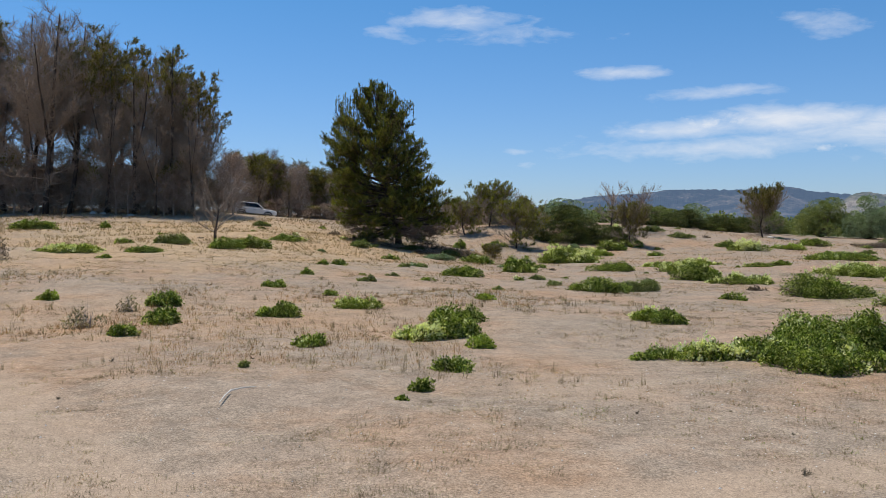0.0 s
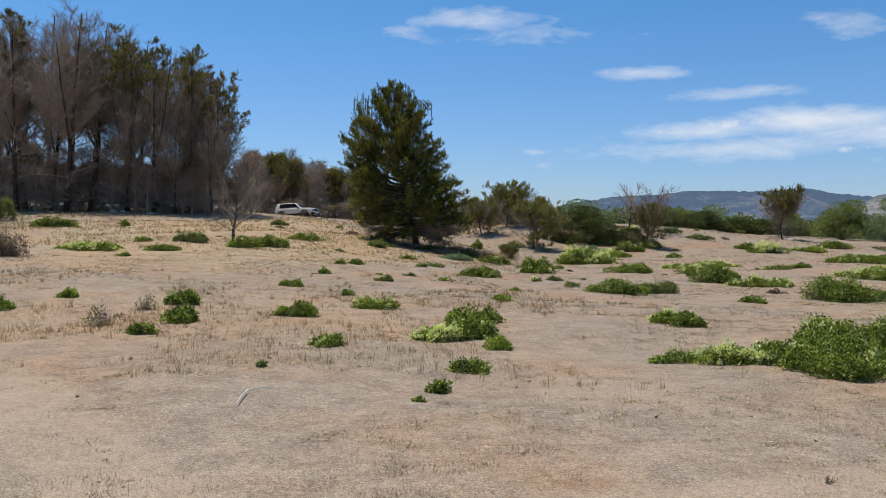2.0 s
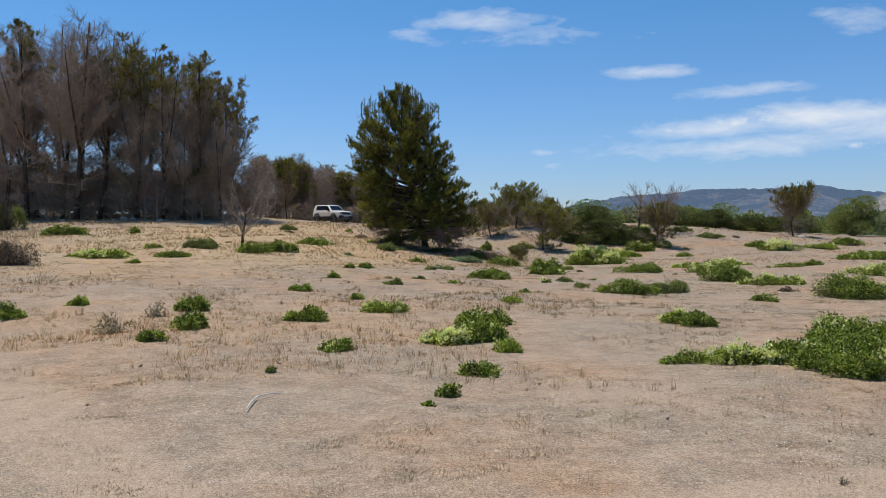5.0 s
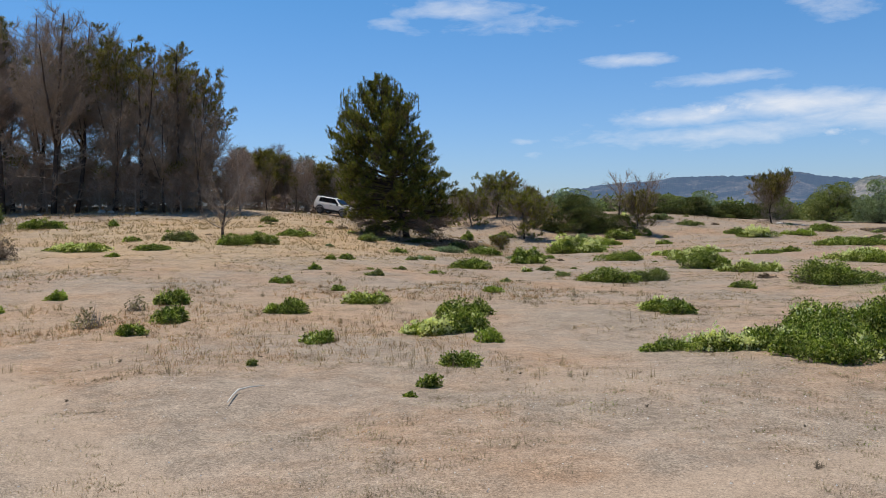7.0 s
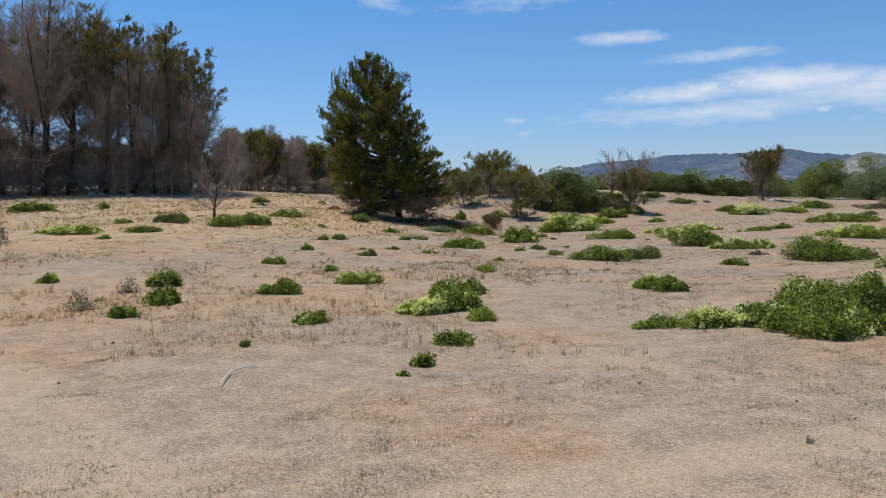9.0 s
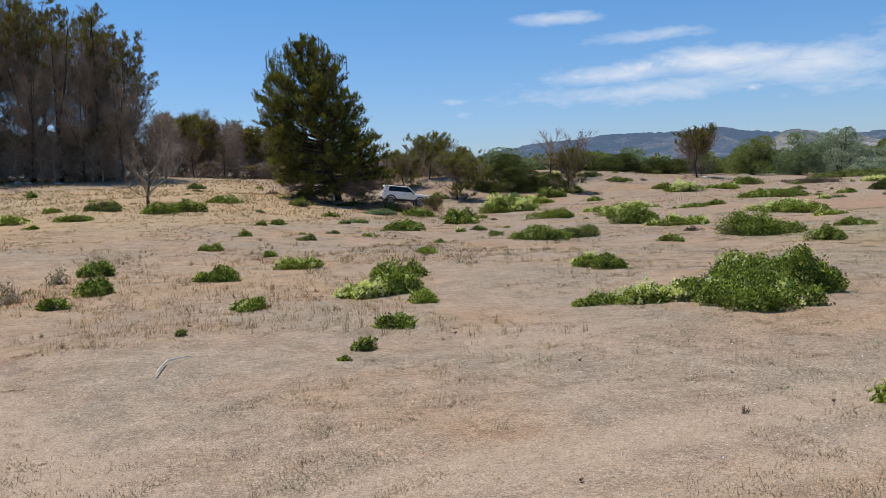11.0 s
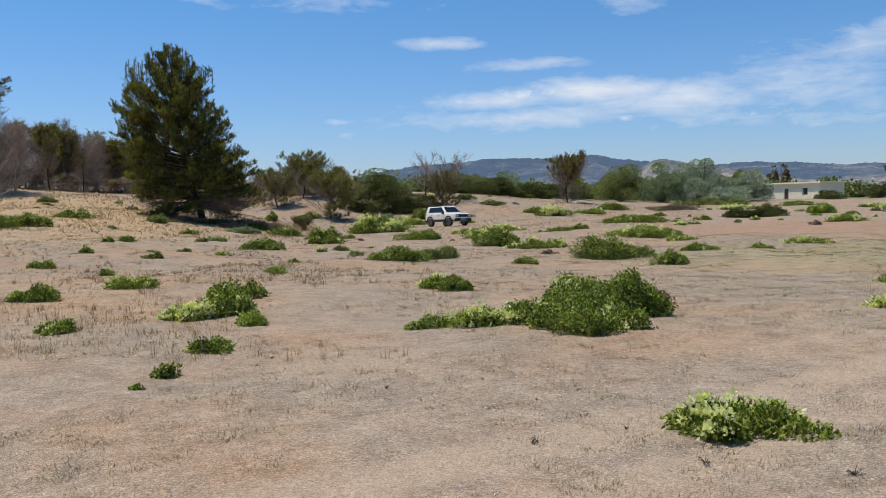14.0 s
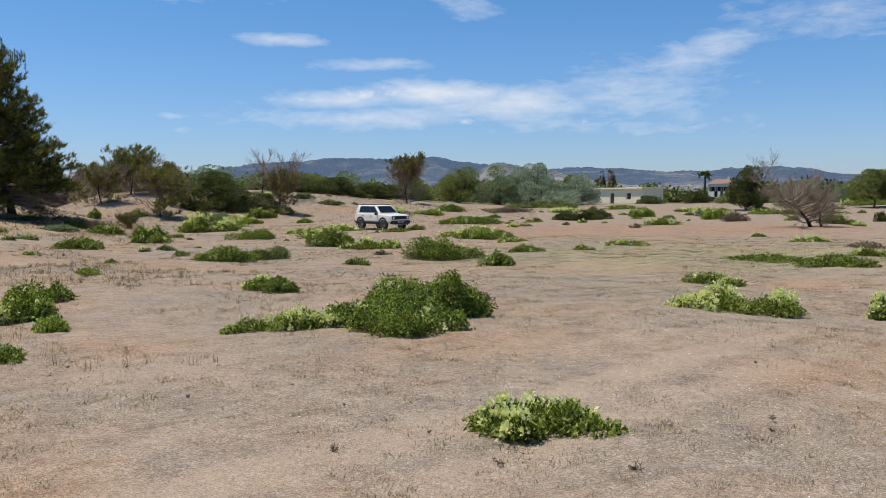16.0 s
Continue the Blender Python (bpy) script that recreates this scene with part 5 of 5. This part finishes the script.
shrub("leafy", 0.27, 18.96, 1.49, 0.88, 0.50)
shrub("flowering", -0.24, 16.01, 1.26, 0.78, 0.44)
shrub("leafy", 0.34, 16.22, 1.15, 0.83, 0.46)
shrub("young", 0.66, 15.07, 0.67, 0.50, 0.28)
shrub("leafy", 0.19, 12.73, 0.88, 0.51, 0.28)
shrub("leafy", -0.29, 11.18, 0.37, 0.28, 0.23)
shrub("leafy", -0.50, 10.33, 0.21, 0.16, 0.12)
shrub("olive", -2.94, 12.36, 0.20, 0.15, 0.12)
shrub("young", -10.18, 21.39, 0.57, 0.42, 0.35)
shrub("grey", -7.58, 17.54, 0.91, 0.68, 0.63)
shrub("grey", -7.73, 20.30, 0.69, 0.52, 0.49)
shrub("young", 1.25, 24.13, 0.69, 0.43, 0.25)
shrub("olive", 1.86, 27.86, 0.40, 0.25, 0.15)
shrub("leafy", 0.83, 35.80, 1.87, 1.04, 0.62)
shrub("leafy", 2.01, 49.94, 2.23, 1.12, 0.68)
shrub("grey_leaf", -0.30, 48.52, 1.93, 0.87, 0.53)
shrub("leafy", 3.83, 42.01, 2.20, 1.60, 0.96)
shrub("olive", 4.12, 36.46, 0.88, 0.41, 0.25)
shrub("young", 1.70, 80.67, 1.29, 0.97, 1.12)
shrub("olive", -2.60, 29.59, 0.47, 0.36, 0.28)
shrub("flowering", 8.27, 56.24, 4.32, 1.94, 1.25)
shrub("leafy", 9.20, 45.67, 2.81, 1.26, 0.69)
shrub("leafy", 5.57, 29.09, 2.25, 1.06, 0.62)
shrub("olive", 7.15, 29.93, 1.71, 0.96, 0.57)
shrub("flowering", 4.74, 19.53, 1.11, 0.63, 0.36)
shrub("leafy", 5.12, 18.89, 0.93, 0.70, 0.43)
shrub("flowering", 12.75, 45.59, 2.85, 1.28, 0.77)
shrub("leafy", 10.89, 35.47, 2.64, 1.41, 0.84)
shrub("flowering", 11.88, 33.04, 2.34, 1.05, 0.56)
shrub("leafy", 13.65, 35.74, 1.10, 0.60, 0.36)
shrub("leafy", 9.11, 26.02, 0.79, 0.50, 0.29)
shrub("leafy", 12.37, 27.28, 3.53, 1.59, 0.88)
shrub("flowering", 20.06, 40.31, 4.12, 1.85, 0.65)
shrub("leafy", 30.50, 63.03, 5.54, 2.49, 0.74)
shrub("leafy", 29.52, 85.75, 2.89, 1.30, 0.75)
shrub("flowering", 30.19, 82.02, 4.17, 1.88, 1.08)
shrub("leafy", 21.01, 51.79, 1.61, 0.72, 0.42)
shrub("flowering", 17.23, 55.53, 2.77, 1.25, 0.47)
shrub("flowering", 13.26, 49.84, 2.46, 1.11, 0.41)
shrub("olive", 26.51, 92.58, 3.07, 1.38, 0.66)
shrub("leafy", 40.42, 90.56, 3.95, 1.78, 0.96)
shrub("young", 35.14, 84.54, 3.65, 1.64, 0.75)
shrub("twiggy", -18.24, 32.81, 2.47, 1.86, 1.25)
shrub("leafy", -11.08, 19.36, 0.99, 0.74, 0.43)
shrub("tall_young", -31.42, 54.82, 3.00, 2.25, 3.31)
shrub("twiggy", -0.99, 51.97, 2.32, 1.04, 0.42)
shrub("olive", -4.98, 50.88, 1.63, 0.92, 0.56)
shrub("leafy", 5.67, 12.40, 1.90, 1.18, 0.64)
shrub("leafy", 6.87, 13.54, 1.46, 1.10, 0.85)
shrub("leafy", 5.19, 13.31, 1.27, 0.90, 0.49)
shrub("leafy", 6.37, 14.02, 2.14, 1.50, 0.83)
shrub("leafy", 11.62, 72.22, 5.51, 2.48, 0.62)
shrub("leafy", 3.62, 13.71, 0.90, 0.51, 0.28)
shrub("flowering", 4.30, 13.39, 1.22, 0.68, 0.37)
shrub("twiggy", 7.85, 14.32, 0.74, 0.56, 0.40)
shrub("flowering", 4.83, 6.72, 1.30, 0.80, 0.40)
shrub("flowering", 11.65, 11.74, 2.34, 1.05, 0.47)
shrub("flowering", 14.57, 16.09, 1.69, 0.76, 0.30)
shrub("leafy", 21.58, 21.21, 2.91, 1.31, 0.29)
shrub("leafy", 21.24, 18.28, 2.52, 1.13, 0.44)
shrub("flowering", 26.08, 21.09, 1.53, 0.69, 0.34)
shrub("twiggy", 29.28, 24.13, 1.74, 0.79, 0.29)
shrub("flowering", 13.47, 10.43, 0.69, 0.52, 0.40)
shrub("flowering", 22.73, 30.63, 1.99, 0.90, 0.29)
shrub("leafy", 19.25, 28.55, 0.90, 0.45, 0.27)
shrub("leafy", 16.27, 27.89, 1.44, 0.65, 0.37)
shrub("leafy", 12.59, 23.12, 1.20, 0.84, 0.49)
shrub("flowering", 19.66, 39.32, 2.72, 1.22, 0.63)
shrub("flowering", 20.00, 36.22, 1.92, 0.86, 0.29)
shrub("leafy", 30.06, 62.79, 4.88, 2.20, 0.68)
shrub("dark", 42.88, 68.36, 3.41, 1.96, 1.20)
shrub("dark", 45.10, 67.42, 3.42, 2.15, 1.31)
shrub("young", 53.91, 71.74, 3.24, 1.98, 1.22)
shrub("flowering", 40.79, 51.62, 3.18, 1.43, 0.57)
shrub("young", 56.08, 63.16, 3.30, 2.23, 1.37)
shrub("twiggy", 51.50, 55.72, 2.37, 1.78, 1.12)
shrub("leafy", 33.81, 34.47, 0.75, 0.37, 0.22)
shrub("flowering", 30.77, 28.20, 1.80, 0.81, 0.26)
shrub("leafy", 54.27, 47.91, 3.50, 1.58, 0.87)
shrub("dark", 59.95, 48.62, 1.57, 1.18, 0.94)
shrub("young", 68.40, 69.51, 4.59, 2.07, 0.65)
shrub("leafy", 37.79, 65.80, 1.67, 0.76, 0.46)
shrub("grey_leaf", 60.74, 70.03, 2.92, 1.31, 0.76)
shrub("leafy", 19.13, 50.37, 1.69, 0.76, 0.36)
shrub("flowering", 14.03, 80.26, 3.85, 1.73, 0.77)
shrub("grey_leaf", 12.64, 82.77, 3.05, 1.68, 1.03)
shrub("leafy", 19.61, 76.15, 1.86, 0.84, 0.43)
shrub("leafy", 5.45, 85.24, 2.73, 1.23, 0.71)
shrub("leafy", 19.62, 85.84, 2.80, 1.78, 1.09)
shrub("olive", 24.11, 96.87, 3.19, 1.43, 0.69)
shrub("olive", 36.94, 114.11, 3.83, 1.72, 0.66)
shrub("olive", 60.32, 102.82, 11.17, 5.02, 1.10)
shrub("twiggy", 47.65, 89.66, 6.37, 2.87, 0.81)
shrub("young", 71.83, 67.83, 9.22, 4.15, 0.63)
shrub("young", 100.87, 83.64, 8.23, 3.70, 0.88)
shrub("flowering", 54.84, 88.52, 4.91, 2.21, 0.56)
shrub("flowering", 67.70, 80.14, 4.13, 1.86, 0.56)
shrub("leafy", 66.20, 92.92, 5.39, 2.42, 0.61)
shrub("twiggy", 4.70, 120.04, 5.72, 3.23, 1.99)
shrub("grey_leaf", 8.97, 126.12, 4.03, 1.99, 1.23)
shrub("leafy", 16.40, 83.42, 4.06, 1.83, 1.05)
shrub("olive", 10.65, 89.73, 2.88, 1.30, 0.75)
shrub("leafy", -2.89, 45.11, 1.08, 0.51, 0.31)
shrub("olive", -1.06, 39.89, 0.77, 0.40, 0.24)
shrub("olive", -2.87, 29.31, 0.52, 0.33, 0.20)
shrub("young", 14.93, 79.49, 3.22, 1.45, 0.55)
# dark low scrub under the lone pine, which also deepens its thin shadow
shrub("twiggy", -1.0, 54.4, 3.6, 1.8, 0.95)
shrub("twiggy", -5.4, 54.6, 2.8, 1.4, 0.4)
shrub("dark", -2.6, 54.0, 2.6, 1.4, 0.35)
shrub("twiggy", 1.0, 54.0, 2.4, 1.4, 0.85)
shrub("dark", 0.2, 53.2, 1.8, 1.0, 0.55)
shrub("twiggy", -3.6, 53.2, 2.6, 1.2, 0.3)

# ---- fallen stick, dry twigs and weeds ----
def fallen_stick():
    base = root("fallen_stick", -2.66, 9.84, ground_height(-2.66, 9.84) + 0.02, "bent pale bleached stick lying on the sand", "stick")
    s = Pile()
    tube(s, [(0, 0, 0.01), (-0.01, 0.28, 0.04), (-0.01, 0.52, 0.05), (0.0, 0.56, 0.055), (0.10, 0.76, 0.05), (0.22, 0.98, 0.02)], [0.007, 0.010, 0.011, 0.011, 0.009, 0.006], 6)
    piece("stick", s, plain_material("bleached_wood", (0.80, 0.73, 0.62), 0.8, vary=0.25), base)


fallen_stick()


def dry_twig(x, y, size, seed, label="small dry dark twig on the sand", mat=STEM):
    g = np.random.default_rng(seed)
    base = root("dry_twig", x, y, ground_height(x, y), label, "twig", "dry twigs on the sand")
    p = Pile()
    for i in range(9):
        a = g.uniform(0, 6.28)
        path = limb_path((0, 0, 0.01), (math.cos(a), math.sin(a), g.uniform(0.15, 1.2)), size * g.uniform(0.5, 1.1), 0.02, g, 4)
        tube(p, path, np.linspace(0.004, 0.0015, 5), 3)
        for j in range(4):
            q = path[int(g.integers(1, 5))]
            sub = limb_path(q, (path[-1] - path[0]) + g.normal(size=3) * size * 0.6, size * 0.35, 0, g, 2)
            tube(p, sub, [0.003, 0.002, 0.0015], 3)
    piece("twig", p, mat, base)


for i, (x, y, s) in enumerate(((3.03, 6.92, 0.28), (2.17, 9.22, 0.14), (5.75, 6.09, 0.16), (3.96, 7.17, 0.12), (3.55, 8.37, 0.10), (0.99, 11.97, 0.14), (3.25, 9.38, 0.10),
                               (4.1, 6.1, 0.22), (6.9, 6.2, 0.2), (6.6, 5.9, 0.16), (-4.6, 9.9, 0.12), (-5.2, 13.0, 0.2), (-3.0, 13.1, 0.16), (8.6, 8.2, 0.12), (4.9, 5.5, 0.25), (1.3, 5.6, 0.1))):
    dry_twig(x, y, s * 0.28, 400 + i)


# ---- dry grass, litter and shell bits: uncountable ----
STALK = leaf_material("brown_stalk", (0.17, 0.115, 0.075), (0.28, 0.20, 0.13), (0.40, 0.31, 0.21), 0.3, 0.85)


def scatter(n, az0, az1, r0, r1, power=1.0):
    a = np.radians(rng.uniform(az0, az1, n))
    r = r0 + (r1 - r0) * rng.random(n) ** power
    return r * np.sin(a), r * np.cos(a), r


def field(name, label, material, n, az0, az1, r0, r1, tall, wide, per, lie=0.6, clump=0.0, power=1.3):
    x, y, r = scatter(n, az0, az1, r0, r1, power)
    keep = np.array([noise.noise((a * 0.35, b * 0.35, 7.7)) + 0.5 * noise.noise((a * 1.3, b * 1.3, 2.2)) > clump for a, b in zip(x, y)])
    x, y, r = x[keep], y[keep], r[keep]
    z = np.array([ground_height(a, b) + 0.05 * noise.noise((a * 0.8, b * 0.8, 0.3)) for a, b in zip(x, y)])
    P = np.repeat(np.stack([x, y, z - 0.01], 1), per, 0)
    rr = np.repeat(r, per)[:, None]
    P = P + rng.normal(size=P.shape) * (0.035, 0.035, 0)
    D = rng.normal(size=P.shape) * lie
    D[:, 2] = np.abs(D[:, 2]) + (1.0 - 0.6 * lie)
    p = Pile()
    k = len(P)
    D = unit(D)
    S = unit(np.cross(D, rng.normal(size=(k, 3))))
    L = tall * rng.uniform(0.4, 1.3, (k, 1))
    W = np.maximum(wide, 0.00022 * rr)
    p.add_many(np.stack([P - S * W, P + S * W, P + D * L], 1), 3, [(0, 1, 2)])
    ob = new(name, p.mesh(name, material))
    tagged(ob, label, "dry grass", kind="stuff")


field("short_dry_grass", "thin short dry grass on the sand", STRAW_GREY, 90000, -33, 55, 3.6, 40, 0.034, 0.0028, 4, 0.8, -0.3)
field("straw_grass", "straw-coloured dry grass", STRAW, 15000, -33, 20, 12, 62, 0.10, 0.003, 4, 0.7, -0.1, 1.0)
field("rusty_grass", "rust-coloured dry grass tufts", STRAW_RUST, 2600, -31, 8, 13, 30, 0.13, 0.003, 6, 0.3, 0.05, 1.0)
field("brown_stalk_tufts", "brown upright dry stalk tufts", STALK, 620, -32, 14, 11, 33, 0.17, 0.0032, 10, 0.16, -0.12, 0.9)
field("crest_grass", "pale straw grass on the dune crest", STRAW, 14000, -31, 4, 40, 86, 0.17, 0.006, 4, 0.35, -0.3, 0.8)
field("field_grass", "sparse greenish dry grass on the flat", STRAW_GREEN, 22000, 22, 54, 12, 48, 0.055, 0.0025, 3, 0.5, -0.3, 0.9)
field("bank_grass", "sparse straw grass on the low bank", STRAW, 11000, -2, 30, 58, 116, 0.13, 0.006, 3, 0.5, -0.25, 0.8)
field("rust_litter", "reddish brown fallen litter", STRAW_RUST, 20000, -33, 55, 3.6, 60, 0.05, 0.003, 3, 1.0, -0.05)
field("low_grey_tufts", "low grey-brown dry tufts on the sand", STALK, 7000, -33, 55, 4.5, 34, 0.045, 0.0032, 9, 0.85, -0.15, 1.0)
field("green_sprouts", "small green weed sprouts on the sand", LEAF_OLIVE, 900, -33, 55, 3.6, 30, 0.05, 0.006, 7, 0.9, 0.05)
field("dark_litter", "brown scattered plant litter on the sand", TWIG, 16000, -33, 55, 3.6, 34, 0.03, 0.003, 3, 1.2, -0.2)


def shell_bits():
    x, y, r = scatter(2600, -33, 55, 3.6, 26, 1.0)
    p = Pile()
    for a, b in zip(x, y):
        z = ground_height(a, b) + 0.05 * noise.noise((a * 0.8, b * 0.8, 0.3)) + 0.022 * noise.noise((a * 2.6, b * 2.6, 4.0))
        s = 0.006 + 0.008 * rng.random()
        c = np.array([[1, 0, 0], [-0.5, 0.87, 0], [-0.5, -0.87, 0], [0, 0, 0.9]]) * s * rng.uniform(0.6, 1.3, (4, 1))
        p.add(c + (a, b, z), [(0, 1, 3), (1, 2, 3), (2, 0, 3)])
    ob = new("shell_fragment_litter", p.mesh("shell_fragment_litter", plain_material("bleached_shell", (0.72, 0.68, 0.60), 0.6)))
    tagged(ob, "tiny bleached shell and stone bits on the sand", "shell bits", kind="stuff")


shell_bits()


def pale_stone(x, y, s, seed):
    g = np.random.default_rng(seed)
    bm = bmesh.new()
    bmesh.ops.create_icosphere(bm, subdivisions=2, radius=1)
    for v in bm.verts:
        v.co = Vector((v.co.x * s * 1.5, v.co.y * s, v.co.z * s * 0.7)) * (1 + 0.3 * noise.noise(v.co * 1.7 + Vector((seed, 0, 0))))
    base = root("stone", x, y, ground_height(x, y) + s * 0.15, "pale rough stone at the edge of the wood", "stone", "pale stones by the wood", g.uniform(0, 360))
    part("stone_body", bm, STONE, base)


STONE = plain_material("pale_limestone", (0.55, 0.49, 0.42), 0.9, vary=0.35, scale=4)
for i, (x, y, s) in enumerate(((-28.6, 68.0, 0.30), (-27.9, 68.2, 0.2), (-25.4, 67.6, 0.22), (-33.0, 66.5, 0.18), (-13.2, 77.6, 0.16), (41.0, 104.0, 0.3), (43.5, 103.0, 0.22), (2.8, 80.5, 0.2))):
    pale_stone(x, y, s, 700 + i)


def sparse_shrubs():
    """Small low plants scattered over the bank, the slope and the far flat."""
    g = np.random.default_rng(55)
    for az0, az1, r0, r1, n in ((7, 34, 78, 112, 30), (-27, -2, 32, 72, 22), (26, 51, 60, 125, 26), (-4, 24, 30, 60, 14)):
        for i in range(n):
            a, r = radians(g.uniform(az0, az1)), g.uniform(r0, r1)
            w = g.uniform(0.35, 1.5) * (1.0 if r > 60 else 0.5)
            kind = g.choice(["leafy", "olive", "olive", "young", "twiggy", "grey_leaf", "flowering"])
            shrub(str(kind), r * math.sin(a), r * math.cos(a), w, w * 0.7, w * g.uniform(0.22, 0.4))


sparse_shrubs()

# ---- the car's drive ----
DRIVE = [(0, -19.05, 83.86), (1.5, -17.1, 84.32), (2, -16.57, 84.23), (3.5, -14.94, 83.22), (4.2, -14.31, 82.45), (6.3, -12.06, 80.47), (7, -11.07, 80.1), (8, -9.6, 79.28), (8.5, -8.98, 78.47), (11, 1.72, 73.16), (12, 6.84, 75.94), (13, 11.94, 75.17), (14, 16.06, 68.91), (14.5, 17.34, 65.18), (15, 18.32, 61.85), (15.5, 19.19, 58.92), (16, 20.17, 56.07)]


def drive_at(t):
    """The car's place on its track: a smooth curve through the points of DRIVE."""
    T = [d[0] for d in DRIVE]
    t = min(max(t, 0.0), 16.0)
    i = min(max(sum(a <= t for a in T) - 1, 0), len(T) - 2)

    def slope(k, c):
        a, b = max(k - 1, 0), min(k + 1, len(T) - 1)
        return (DRIVE[b][c] - DRIVE[a][c]) / (T[b] - T[a])

    h = T[i + 1] - T[i]
    u = (t - T[i]) / h
    out = []
    for c in (1, 2):
        p0, p1, m0, m1 = DRIVE[i][c], DRIVE[i + 1][c], slope(i, c) * h, slope(i + 1, c) * h
        out.append((2 * u ** 3 - 3 * u * u + 1) * p0 + (u ** 3 - 2 * u * u + u) * m0 + (3 * u * u - 2 * u ** 3) * p1 + (u ** 3 - u * u) * m1)
    return Vector(out)


def motions():
    rows, spins, turned, last = [], [], 0.0, None
    for k in range(81):
        t = k * 0.2
        p = drive_at(t)
        ahead = drive_at(t + 0.7) - drive_at(t - 0.7)
        ahead.normalize()
        across = Vector((-ahead.y, ahead.x))

        def floor(q):
            return ground_height(q.x, q.y)

        f, b = floor(p + ahead * 1.28), floor(p - ahead * 1.28)
        l, r = floor(p + across * 0.79), floor(p - across * 0.79)
        X = Vector((ahead.x * 2.56, ahead.y * 2.56, f - b)).normalized()
        Y = Vector((across.x * 1.58, across.y * 1.58, l - r)).normalized()
        Z = X.cross(Y).normalized()
        Y = Z.cross(X)
        m = Matrix((X, Y, Z)).transposed().to_4x4()
        m.translation = (p.x, p.y, (f + b + l + r) / 4 + 0.01)
        rows.append((t, m))
        if last is not None:
            turned += math.degrees((p - last).length / WHEEL_R)
        last = p
        spins.append((t, turned))
    walk(car, rows)
    for w, (wx, wy) in zip(car_wheels, WHEELS):
        half = 180 if wy < 0 else 0
        fine = []
        for (t0, a0), (t1, a1) in zip(spins, spins[1:]):
            steps = max(1, int(abs(a1 - a0) // 70) + 1)
            fine += [(t0 + (t1 - t0) * j / steps, a0 + (a1 - a0) * j / steps) for j in range(steps)]
        fine.append(spins[-1])
        walk(w, [(t, pose(wx, wy, WHEEL_R, 0, 0, half) @ pose(0, 0, 0, 0, -a if half else a, 0)) for t, a in fine])


motions()
